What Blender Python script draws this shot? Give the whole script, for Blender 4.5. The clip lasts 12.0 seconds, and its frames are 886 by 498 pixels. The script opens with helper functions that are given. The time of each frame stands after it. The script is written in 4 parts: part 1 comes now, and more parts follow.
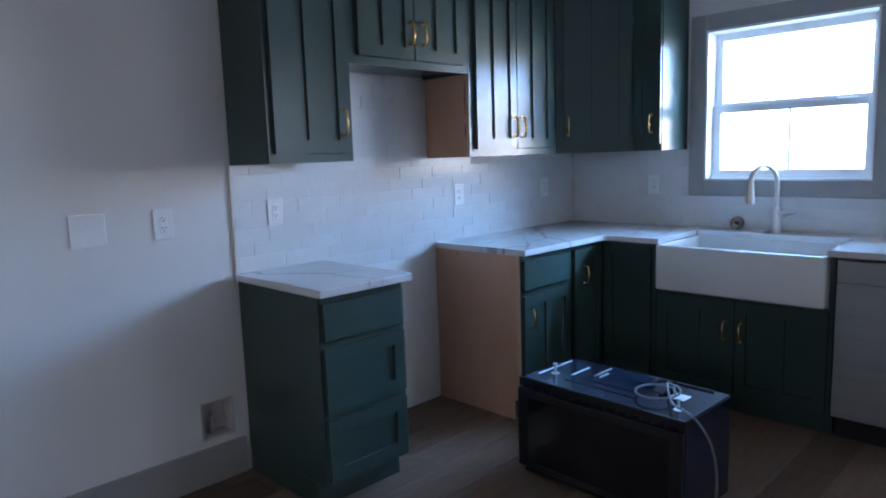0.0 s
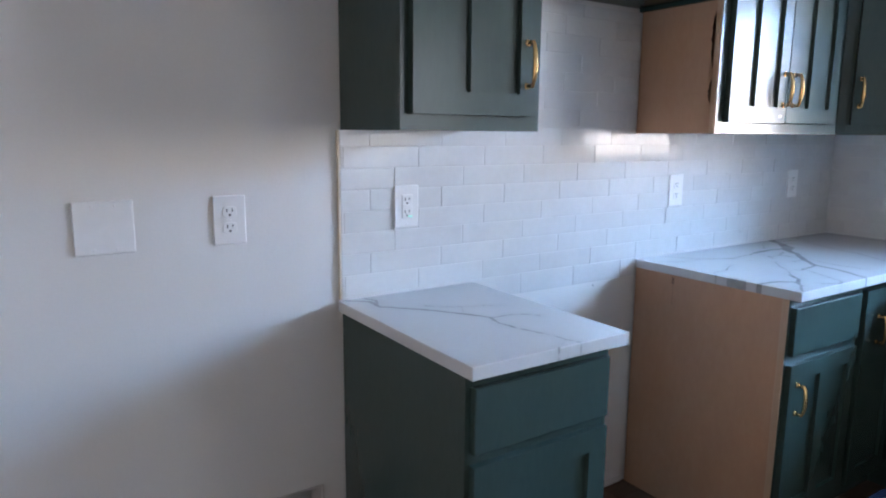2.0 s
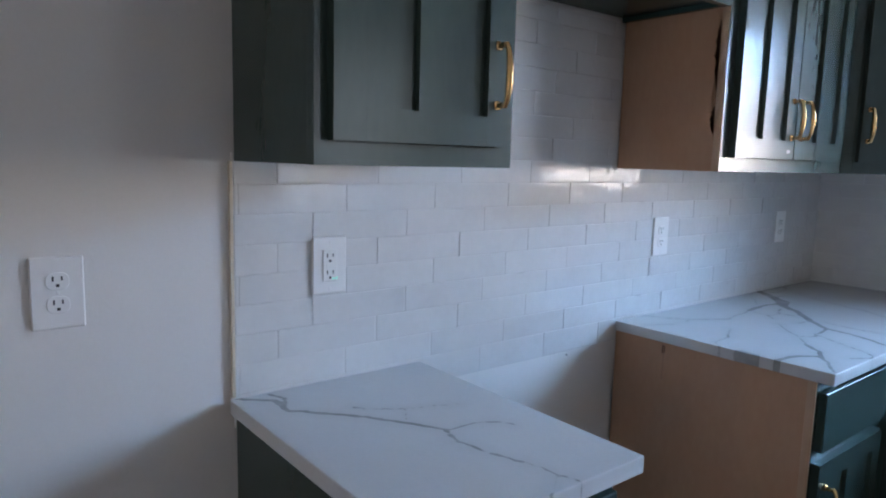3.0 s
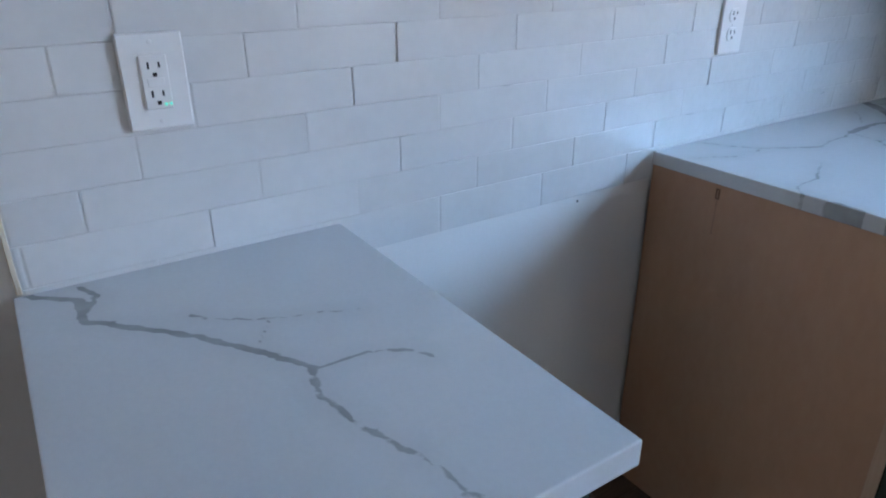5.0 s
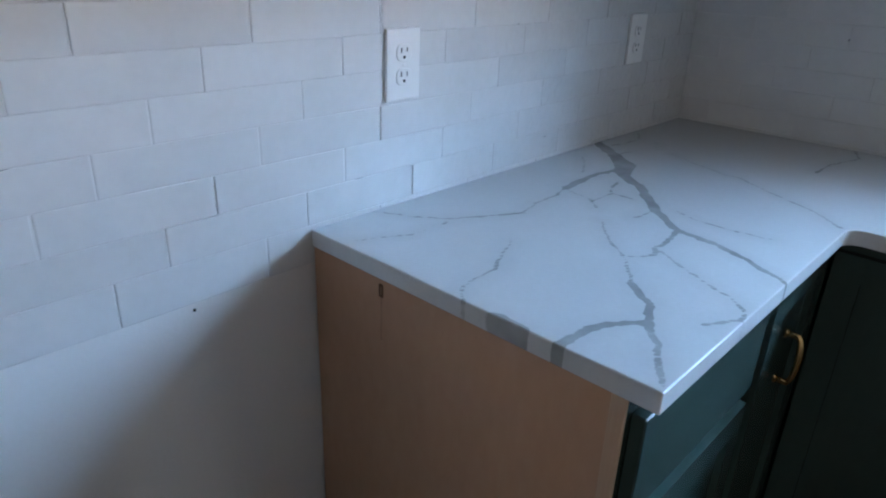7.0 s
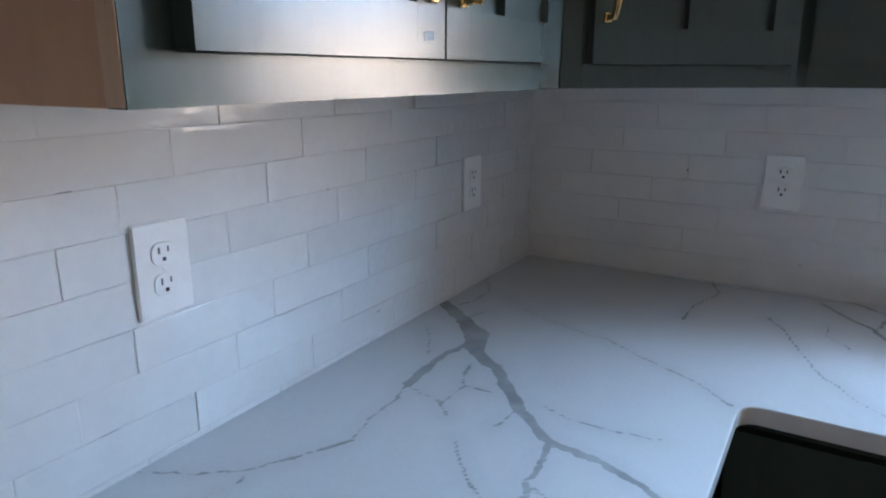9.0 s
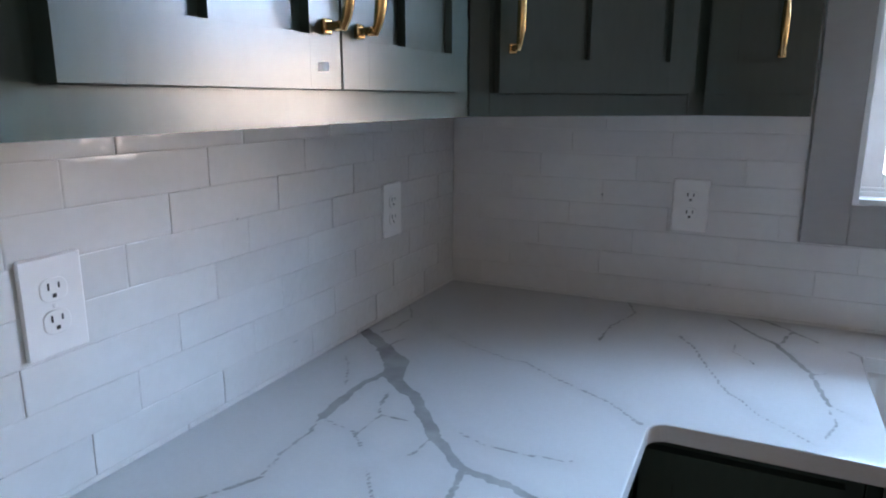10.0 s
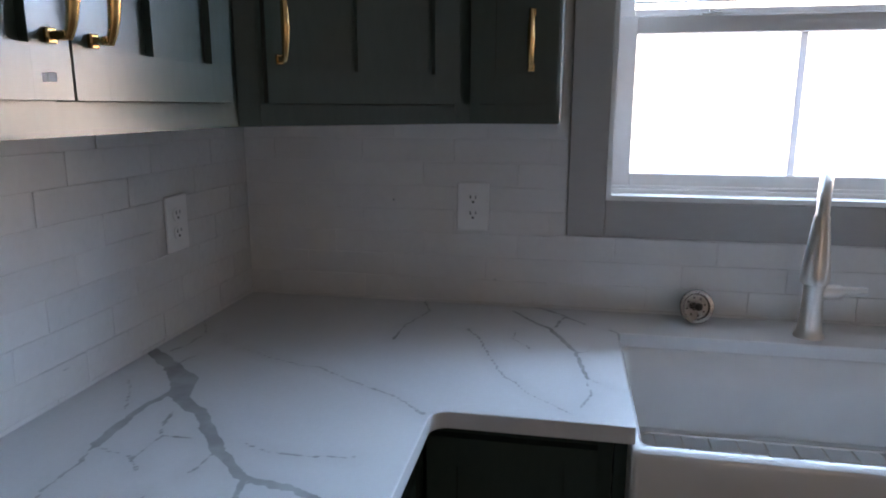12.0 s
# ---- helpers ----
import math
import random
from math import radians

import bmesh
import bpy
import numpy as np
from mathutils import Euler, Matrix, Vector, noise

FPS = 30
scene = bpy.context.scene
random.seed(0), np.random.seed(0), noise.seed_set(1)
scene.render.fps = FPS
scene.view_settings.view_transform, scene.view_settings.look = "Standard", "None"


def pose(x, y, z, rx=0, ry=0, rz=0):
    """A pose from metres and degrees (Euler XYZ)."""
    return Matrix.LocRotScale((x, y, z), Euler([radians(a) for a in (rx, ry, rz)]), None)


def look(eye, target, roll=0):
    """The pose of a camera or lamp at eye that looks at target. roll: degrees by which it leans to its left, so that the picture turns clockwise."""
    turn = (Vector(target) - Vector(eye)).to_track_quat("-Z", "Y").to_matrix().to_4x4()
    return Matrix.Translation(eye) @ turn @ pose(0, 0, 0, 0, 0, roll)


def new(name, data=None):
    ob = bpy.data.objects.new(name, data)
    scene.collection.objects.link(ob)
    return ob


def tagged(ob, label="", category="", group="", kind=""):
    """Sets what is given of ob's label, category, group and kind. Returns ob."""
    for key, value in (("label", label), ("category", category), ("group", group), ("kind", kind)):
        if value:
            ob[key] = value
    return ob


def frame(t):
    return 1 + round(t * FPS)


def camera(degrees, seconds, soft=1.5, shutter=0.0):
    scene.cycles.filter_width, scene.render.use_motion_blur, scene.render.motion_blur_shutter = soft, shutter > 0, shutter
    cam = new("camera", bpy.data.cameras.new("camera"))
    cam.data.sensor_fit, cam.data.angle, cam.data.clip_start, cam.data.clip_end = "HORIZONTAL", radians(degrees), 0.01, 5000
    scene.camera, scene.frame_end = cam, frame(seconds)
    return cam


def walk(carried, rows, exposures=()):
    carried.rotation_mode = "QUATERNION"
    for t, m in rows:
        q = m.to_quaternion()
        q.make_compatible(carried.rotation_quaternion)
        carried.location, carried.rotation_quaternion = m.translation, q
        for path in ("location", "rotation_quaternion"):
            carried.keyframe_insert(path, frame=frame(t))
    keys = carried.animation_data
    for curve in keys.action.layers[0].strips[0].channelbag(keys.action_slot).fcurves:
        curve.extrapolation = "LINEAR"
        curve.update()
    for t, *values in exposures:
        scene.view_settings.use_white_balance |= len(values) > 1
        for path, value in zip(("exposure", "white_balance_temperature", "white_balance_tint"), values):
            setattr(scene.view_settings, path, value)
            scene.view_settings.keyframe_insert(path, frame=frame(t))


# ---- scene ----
cam = camera(66.8, 12.0, soft=2.0)
PATH = [
    (0, (2.617, -3.882, 1.383), (1.214, -2.483, 1.107), -1.9),
    (0.5, (2.415, -3.714, 1.364), (0.89, -2.455, 1.067), -2.0),
    (1, (2.182, -3.534, 1.351), (0.573, -2.392, 1.021), -0.9),
    (1.5, (1.888, -3.401, 1.374), (0.232, -2.337, 1.015), 0.1),
    (2, (1.633, -3.269, 1.367), (-0.009, -2.178, 1.025), 0.5),
    (2.5, (1.416, -3.12, 1.4), (-0.245, -2.047, 1.103), 0.6),
    (3, (1.222, -2.987, 1.385), (-0.325, -1.748, 1.119), 1.5),
    (3.5, (1.091, -2.881, 1.37), (-0.363, -1.602, 0.873), 0.9),
    (3.7, (1.06, -2.832, 1.344), (-0.342, -1.539, 0.743), 1.2),
    (5.3, (0.879, -2.41, 1.315), (-0.647, -1.425, 0.478), -0.2),
    (5.5, (0.853, -2.363, 1.314), (-0.623, -1.299, 0.484), 0.4),
    (6, (0.839, -2.234, 1.319), (-0.499, -1.017, 0.465), 0.3),
    (6.5, (0.836, -2.063, 1.329), (-0.428, -0.747, 0.511), 1.7),
    (7, (0.846, -1.933, 1.333), (-0.393, -0.584, 0.53), 2.2),
    (7.5, (0.779, -1.798, 1.34), (-0.372, -0.36, 0.561), 1.6),
    (7.7, (0.741, -1.748, 1.348), (-0.367, -0.26, 0.599), 1.4),
    (9.3, (0.704, -1.633, 1.397), (-0.266, 0.055, 0.932), 0.1),
    (9.5, (0.712, -1.627, 1.395), (-0.237, 0.078, 0.951), 0.1),
    (10, (0.740, -1.619, 1.399), (-0.098, 0.143, 0.962), 0.2),
    (10.5, (0.764, -1.620, 1.397), (0.029, 0.190, 0.971), 0.1),
    (11, (0.791, -1.621, 1.398), (0.200, 0.242, 0.975), 0.2),
    (11.5, (0.812, -1.622, 1.401), (0.341, 0.274, 0.973), 0.3),
    (12, (0.827, -1.626, 1.402), (0.465, 0.297, 0.989), 0.1),
]
walk(cam, [(t, look(eye, target, roll)) for t, eye, target, roll in PATH],
     [(0.0, -0.14, 4680, 7), (0.5, 0.38, 4900, 8), (1.0, 0.54, 5080, 8), (1.5, 0.55, 5200, 8), (2.5, 0.18, 5330, 9), (3.0, -0.10, 5280, 8), (3.5, -0.02, 5250, 8),
      (5.5, -0.06, 5240, 6), (6.5, -0.18, 5300, 6), (7.5, -0.22, 5450, 6), (9.5, -0.26, 5800, 10), (10.5, -0.14, 5930, 12), (11.5, -0.32, 6130, 13), (12.0, -0.66, 6160, 14)])


# ---- light ----
FLOOR = 0.036          # finished floor
CEIL = 2.48
world = bpy.data.worlds.new("sky")
scene.world = world
world.use_nodes = True
wn = world.node_tree
sky = wn.nodes.new("ShaderNodeTexSky")
sky.sky_type, sky.sun_disc = "NISHITA", False
sky.sun_elevation, sky.sun_rotation = radians(38), radians(70)
wn.nodes["Background"].inputs["Strength"].default_value = 0.07
wn.links.new(sky.outputs[0], wn.nodes["Background"].inputs["Color"])


def area(name, m, w, h, watts, colour):
    lamp = bpy.data.lights.new(name, "AREA")
    lamp.shape, lamp.size, lamp.size_y, lamp.energy, lamp.color = "RECTANGLE", w, h, watts, colour
    ob = new(name, lamp)
    ob.matrix_world = m
    return ob


area("window_daylight_ground", look((3.2, 4.3, 0.28), (3.2, -1.0, 0.28)), 11.0, 1.7, 340, (1.0, 0.80, 0.66))
area("window_daylight_horizon", look((3.2, 4.2, 1.61), (3.2, -1.0, 1.61)), 11.0, 1.2, 1255, (1.0, 0.79, 0.63))
area("window_daylight_sky", look((3.2, 4.0, 4.035), (3.2, -1.0, 4.035)), 11.0, 3.67, 5000, (0.54, 0.74, 1.0))
# Added warm fill from the south, out of view; no known window there.
area("unseen_south_fill", look((2.9, -8.50, 1.55), (1.6, 0.0, 1.2)), 1.9, 1.3, 23, (1.0, 0.78, 0.62))
# Invented fill lamp beyond the view, to lift the west wall.
area("unseen_side_fill", look((4.45, 0.34, 1.55), (1.4, -3.2, 1.1)), 1.3, 1.3, 17, (1.0, 0.89, 0.79))


# ---- materials ----
def material(name, c1, c2, rough=0.5, scale=6.0, detail=4.0, metal=0.0, bump=0.05, bump_scale=60.0, stretch=(1, 1, 1),
             spec=0.5, rough_var=0.08, vary=0.0, coat=0.0, coords="Object", fine=0.35, bump_dist=0.002):
    m = bpy.data.materials.new(name)
    m.use_nodes = True
    nt = m.node_tree
    n, l = nt.nodes, nt.links
    b = n["Principled BSDF"]
    tc = n.new("ShaderNodeTexCoord")
    mp = n.new("ShaderNodeMapping")
    mp.inputs["Scale"].default_value = stretch
    l.new(tc.outputs[coords], mp.inputs["Vector"])
    vec = mp.outputs["Vector"]
    info = n.new("ShaderNodeObjectInfo")
    if vary:
        off = n.new("ShaderNodeVectorMath")
        off.operation = "MULTIPLY_ADD"
        l.new(info.outputs["Random"], off.inputs[0])
        off.inputs[1].default_value = (17.0, 31.0, 23.0)
        l.new(vec, off.inputs[2])
        vec = off.outputs[0]
    big = n.new("ShaderNodeTexNoise")
    big.inputs["Scale"].default_value, big.inputs["Detail"].default_value = scale, detail
    l.new(vec, big.inputs["Vector"])
    small = n.new("ShaderNodeTexNoise")
    small.inputs["Scale"].default_value, small.inputs["Detail"].default_value = bump_scale, 3.0
    l.new(vec, small.inputs["Vector"])
    add = n.new("ShaderNodeMix")
    add.data_type = "FLOAT"
    add.inputs["Factor"].default_value = fine
    l.new(big.outputs["Fac"], add.inputs["A"])
    l.new(small.outputs["Fac"], add.inputs["B"])
    ramp = n.new("ShaderNodeValToRGB")
    ramp.color_ramp.elements[0].position, ramp.color_ramp.elements[1].position = 0.32, 0.68
    ramp.color_ramp.elements[0].color, ramp.color_ramp.elements[1].color = (*c1, 1), (*c2, 1)
    l.new(add.outputs["Result"], ramp.inputs["Fac"])
    col = ramp.outputs["Color"]
    if vary:
        hsv = n.new("ShaderNodeHueSaturation")
        mr = n.new("ShaderNodeMapRange")
        mr.inputs["To Min"].default_value, mr.inputs["To Max"].default_value = 1 - vary, 1 + vary
        l.new(info.outputs["Random"], mr.inputs["Value"])
        l.new(mr.outputs["Result"], hsv.inputs["Value"])
        l.new(col, hsv.inputs["Color"])
        col = hsv.outputs["Color"]
    l.new(col, b.inputs["Base Color"])
    rr = n.new("ShaderNodeMapRange")
    rr.inputs["To Min"].default_value, rr.inputs["To Max"].default_value = rough - rough_var, rough + rough_var
    l.new(big.outputs["Fac"], rr.inputs["Value"])
    l.new(rr.outputs["Result"], b.inputs["Roughness"])
    b.inputs["Metallic"].default_value = metal
    b.inputs["Specular IOR Level"].default_value = spec
    b.inputs["Coat Weight"].default_value = coat
    if bump:
        bp = n.new("ShaderNodeBump")
        bp.inputs["Strength"].default_value, bp.inputs["Distance"].default_value = bump, bump_dist
        l.new(small.outputs["Fac"], bp.inputs["Height"])
        l.new(bp.outputs["Normal"], b.inputs["Normal"])
    return m


M_WALL = material("wall_paint", (0.735, 0.716, 0.688), (0.775, 0.757, 0.730), 0.75, 1.4, bump=0.12, bump_scale=140, spec=0.3)
M_CEIL = material("ceiling_paint", (0.74, 0.73, 0.71), (0.78, 0.77, 0.75), 0.9, 2.0, bump=0.25, bump_scale=70, spec=0.2)
M_GREEN = material("green_cabinet_paint", (0.036, 0.056, 0.048), (0.043, 0.066, 0.057), 0.25, 3.0, bump=0.008, bump_scale=90,
                   stretch=(1, 1, 0.25), spec=0.5, rough_var=0.02)
M_PLY = material("maple_plywood", (0.47, 0.272, 0.158), (0.57, 0.352, 0.218), 0.5, 3.2, 6.0, bump=0.05, bump_scale=60, stretch=(1.2, 1.2, 0.55), fine=0.22)
M_PLYEDGE = material("raw_wood_edge", (0.50, 0.33, 0.21), (0.60, 0.42, 0.28), 0.6, 7.0, bump=0.08, bump_scale=60, stretch=(3, 3, 0.3))
M_STAIN = material("dark_stain", (0.15, 0.08, 0.045), (0.24, 0.13, 0.08), 0.6, 40.0, bump=0.0)
M_DRIP = material("faint_brown_drip", (0.32, 0.185, 0.11), (0.44, 0.265, 0.165), 0.6, 30.0, bump=0.0)
M_BOX = material("dusty_grey_plastic", (0.50, 0.475, 0.45), (0.64, 0.61, 0.58), 0.6, 18.0, bump=0.1, bump_scale=120)
M_DULL = material("dull_steel", (0.34, 0.32, 0.30), (0.46, 0.44, 0.42), 0.26, 30.0, metal=0.9, bump=0.05, bump_scale=200)
M_SMUDGE = material("pale_smudge", (0.14, 0.15, 0.15), (0.24, 0.25, 0.25), 0.5, 200.0, bump=0.0)
M_CREAM = material("cream_edge", (0.60, 0.52, 0.38), (0.70, 0.62, 0.48), 0.5, 20.0)
M_TRIM = material("grey_trim_paint", (0.34, 0.33, 0.315), (0.38, 0.37, 0.355), 0.45, 4.0, bump=0.08, bump_scale=70, stretch=(0.4, 1, 1))
M_VINYL = material("white_vinyl", (0.74, 0.74, 0.73), (0.80, 0.80, 0.79), 0.35, 5.0, bump=0.03)
M_PLASTIC = material("white_plastic", (0.79, 0.78, 0.76), (0.84, 0.83, 0.81), 0.3, 12.0, bump=0.02)
M_DARK = material("dark_slot", (0.01, 0.01, 0.01), (0.02, 0.02, 0.02), 0.6, 9.0, bump=0.0)
M_BRASS = material("satin_brass", (0.60, 0.40, 0.16), (0.72, 0.50, 0.22), 0.24, 30.0, metal=1.0, bump=0.03, bump_scale=300, rough_var=0.06)
M_STEEL = material("brushed_nickel", (0.66, 0.63, 0.59), (0.76, 0.73, 0.69), 0.36, 20.0, metal=1.0, bump=0.03, bump_scale=240)
M_CERAMIC = material("white_fireclay", (0.74, 0.74, 0.73), (0.79, 0.79, 0.78), 0.12, 4.0, bump=0.02, bump_scale=25, coat=0.3, rough_var=0.04)
M_GROUT = material("white_grout", (0.64, 0.635, 0.62), (0.72, 0.71, 0.69), 0.85, 30.0, bump=0.2, bump_scale=260)
M_BLACK = material("black_enamel", (0.010, 0.010, 0.012), (0.016, 0.016, 0.018), 0.30, 8.0, bump=0.05, bump_scale=120)
M_GLOSSBLACK = material("black_glass", (0.006, 0.006, 0.007), (0.010, 0.010, 0.011), 0.10, 6.0, bump=0.0, rough_var=0.04)
# The blue in this dark base colour stands in for reflected sky.
M_GALV = material("sky_tinted_dark_metal", (0.010, 0.013, 0.028), (0.018, 0.024, 0.046), 0.15, 6.0, metal=0.0, spec=0.6, bump=0.06, bump_scale=90)
M_BRIGHT = material("bare_zinc", (0.62, 0.63, 0.64), (0.74, 0.75, 0.76), 0.35, 14.0, metal=0.8, bump=0.05, bump_scale=120)
M_CORD = material("grey_cord", (0.13, 0.135, 0.14), (0.19, 0.195, 0.20), 0.5, 20.0, bump=0.05)
M_DW = material("dishwasher_steel", (0.30, 0.31, 0.31), (0.36, 0.37, 0.37), 0.36, 6.0, metal=0.6, bump=0.02, bump_scale=200, stretch=(0.1, 1, 4))
M_FLOOR = material("vinyl_plank", (0.098, 0.062, 0.039), (0.196, 0.132, 0.087), 0.48, 5.0, 6.0, bump=0.12, bump_scale=34,
                   stretch=(5, 0.45, 1), vary=0.22, fine=0.5)
M_SUBFLOOR = material("floor_underlay", (0.05, 0.042, 0.035), (0.08, 0.066, 0.055), 0.9, 8.0)
M_EARTH = material("pale_dry_ground", (0.42, 0.38, 0.32), (0.55, 0.50, 0.43), 0.95, 0.8, bump=0.3, bump_scale=12)
M_LED = bpy.data.materials.new("green_indicator")
M_LED.use_nodes = True
M_LED.node_tree.nodes["Principled BSDF"].inputs["Base Color"].default_value = (0.05, 0.6, 0.2, 1)
M_LED.node_tree.nodes["Principled BSDF"].inputs["Emission Color"].default_value = (0.1, 1.0, 0.4, 1)
M_LED.node_tree.nodes["Principled BSDF"].inputs["Emission Strength"].default_value = 2.5


def glazed_tile():
    """White glazed ceramic with a wavy, hand-made surface."""
    m = material("white_glazed_tile", (0.655, 0.648, 0.632), (0.715, 0.708, 0.692), 0.5, 9.0, bump=0.0, vary=0.03, spec=0.0)
    nt = m.node_tree
    n, l = nt.nodes, nt.links
    b = n["Principled BSDF"]
    tc = n.new("ShaderNodeTexCoord")
    info = n.new("ShaderNodeObjectInfo")
    off = n.new("ShaderNodeVectorMath")
    off.operation = "MULTIPLY_ADD"
    off.inputs[1].default_value = (13.0, 29.0, 7.0)
    l.new(info.outputs["Random"], off.inputs[0])
    l.new(tc.outputs["Object"], off.inputs[2])
    wave = n.new("ShaderNodeTexNoise")
    wave.inputs["Scale"].default_value, wave.inputs["Detail"].default_value = 13.0, 1.0
    l.new(off.outputs[0], wave.inputs["Vector"])
    dimple = n.new("ShaderNodeTexNoise")
    dimple.inputs["Scale"].default_value, dimple.inputs["Detail"].default_value = 62.0, 1.5
    l.new(off.outputs[0], dimple.inputs["Vector"])
    pit = n.new("ShaderNodeMapRange")
    pit.interpolation_type = "SMOOTHSTEP"
    pit.inputs["From Min"].default_value, pit.inputs["From Max"].default_value = 0.50, 0.70
    l.new(dimple.outputs["Fac"], pit.inputs["Value"])
    b1 = n.new("ShaderNodeBump")
    b1.inputs["Strength"].default_value, b1.inputs["Distance"].default_value = 0.9, 0.0011
    l.new(wave.outputs["Fac"], b1.inputs["Height"])
    b2 = n.new("ShaderNodeBump")
    b2.inputs["Strength"].default_value, b2.inputs["Distance"].default_value = 1.0, 0.0006
    l.new(pit.outputs["Result"], b2.inputs["Height"])
    mid = n.new("ShaderNodeTexNoise")
    mid.inputs["Scale"].default_value, mid.inputs["Detail"].default_value = 48.0, 1.0
    l.new(off.outputs[0], mid.inputs["Vector"])
    b3 = n.new("ShaderNodeBump")
    b3.inputs["Strength"].default_value, b3.inputs["Distance"].default_value = 0.8, 0.0006
    l.new(mid.outputs["Fac"], b3.inputs["Height"])
    l.new(b1.outputs["Normal"], b3.inputs["Normal"])
    l.new(b3.outputs["Normal"], b2.inputs["Normal"])
    l.new(b2.outputs["Normal"], b.inputs["Coat Normal"])
    b.inputs["Coat Weight"].default_value, b.inputs["Coat Roughness"].default_value = 1.0, 0.03
    return m


def quartz():
    """White quartz whose grey veins follow the slab's own vein field (distance in metres)."""
    m = material("white_veined_quartz", (0.64, 0.645, 0.65), (0.70, 0.705, 0.705), 0.075, 2.5, bump=0.01, bump_scale=180, rough_var=0.02)
    nt = m.node_tree
    n, l = nt.nodes, nt.links
    b = n["Principled BSDF"]
    base = b.inputs["Base Color"].links[0].from_socket
    at = n.new("ShaderNodeAttribute")
    at.attribute_name = "vein"
    tc = n.new("ShaderNodeTexCoord")
    rag = n.new("ShaderNodeTexNoise")
    rag.inputs["Scale"].default_value, rag.inputs["Detail"].default_value = 75.0, 4.0
    l.new(tc.outputs["Object"], rag.inputs["Vector"])
    mix = n.new("ShaderNodeMath")
    mix.operation = "MULTIPLY_ADD"
    mix.inputs[1].default_value, mix.inputs[2].default_value = 0.0060, -0.0031
    l.new(rag.outputs["Fac"], mix.inputs[0])
    su = n.new("ShaderNodeMath")
    su.operation = "ADD"
    l.new(at.outputs["Fac"], su.inputs[0])
    l.new(mix.outputs[0], su.inputs[1])
    rim = n.new("ShaderNodeMapRange")
    rim.inputs["From Min"].default_value, rim.inputs["From Max"].default_value = -0.0006, 0.0014
    rim.inputs["To Min"].default_value, rim.inputs["To Max"].default_value = 1.0, 0.0
    l.new(su.outputs[0], rim.inputs["Value"])
    soft = n.new("ShaderNodeMapRange")
    soft.inputs["From Min"].default_value, soft.inputs["From Max"].default_value = 0.0, 0.03
    soft.inputs["To Min"].default_value, soft.inputs["To Max"].default_value = 0.14, 0.0
    l.new(su.outputs[0], soft.inputs["Value"])
    mx = n.new("ShaderNodeMath")
    mx.operation = "MAXIMUM"
    l.new(rim.outputs[0], mx.inputs[0])
    l.new(soft.outputs[0], mx.inputs[1])
    pale = n.new("ShaderNodeTexNoise")
    pale.inputs["Scale"].default_value, pale.inputs["Detail"].default_value = 17.0, 3.0
    l.new(tc.outputs["Object"], pale.inputs["Vector"])
    vary = n.new("ShaderNodeMapRange")
    vary.inputs["From Min"].default_value, vary.inputs["From Max"].default_value = 0.35, 0.65
    vary.inputs["To Min"].default_value, vary.inputs["To Max"].default_value = 0.60, 0.90
    l.new(pale.outputs["Fac"], vary.inputs["Value"])
    fac = n.new("ShaderNodeMath")
    fac.operation = "MULTIPLY"
    l.new(mx.outputs[0], fac.inputs[0])
    l.new(vary.outputs[0], fac.inputs[1])
    cm = n.new("ShaderNodeMix")
    cm.data_type = "RGBA"
    l.new(fac.outputs[0], cm.inputs["Factor"])
    l.new(base, cm.inputs["A"])
    cm.inputs["B"].default_value = (0.28, 0.285, 0.28, 1)
    l.new(cm.outputs["Result"], b.inputs["Base Color"])
    return m


def grille_bar():
    """Thin white plastic; the light let through stands in for window glare on it."""
    m = material("thin_white_plastic", (0.76, 0.76, 0.75), (0.80, 0.80, 0.79), 0.4, 9.0, bump=0.0)
    n, l = m.node_tree.nodes, m.node_tree.links
    mix, back = n.new("ShaderNodeMixShader"), n.new("ShaderNodeBsdfTranslucent")
    back.inputs["Color"].default_value = (0.62, 0.62, 0.64, 1)
    mix.inputs["Fac"].default_value = 0.42
    l.new(n["Principled BSDF"].outputs[0], mix.inputs[1])
    l.new(back.outputs[0], mix.inputs[2])
    l.new(mix.outputs[0], n["Material Output"].inputs["Surface"])
    return m


M_GRILLE = grille_bar()
M_TILE = glazed_tile()
M_QUARTZ = quartz()
M_GLASS = bpy.data.materials.new("window_glass")
M_GLASS.use_nodes = True
gb = M_GLASS.node_tree.nodes["Principled BSDF"]
gb.inputs["Transmission Weight"].default_value, gb.inputs["Roughness"].default_value, gb.inputs["IOR"].default_value = 1.0, 0.0, 1.02
gb.inputs["Base Color"].default_value = (0.97, 0.98, 0.98, 1)


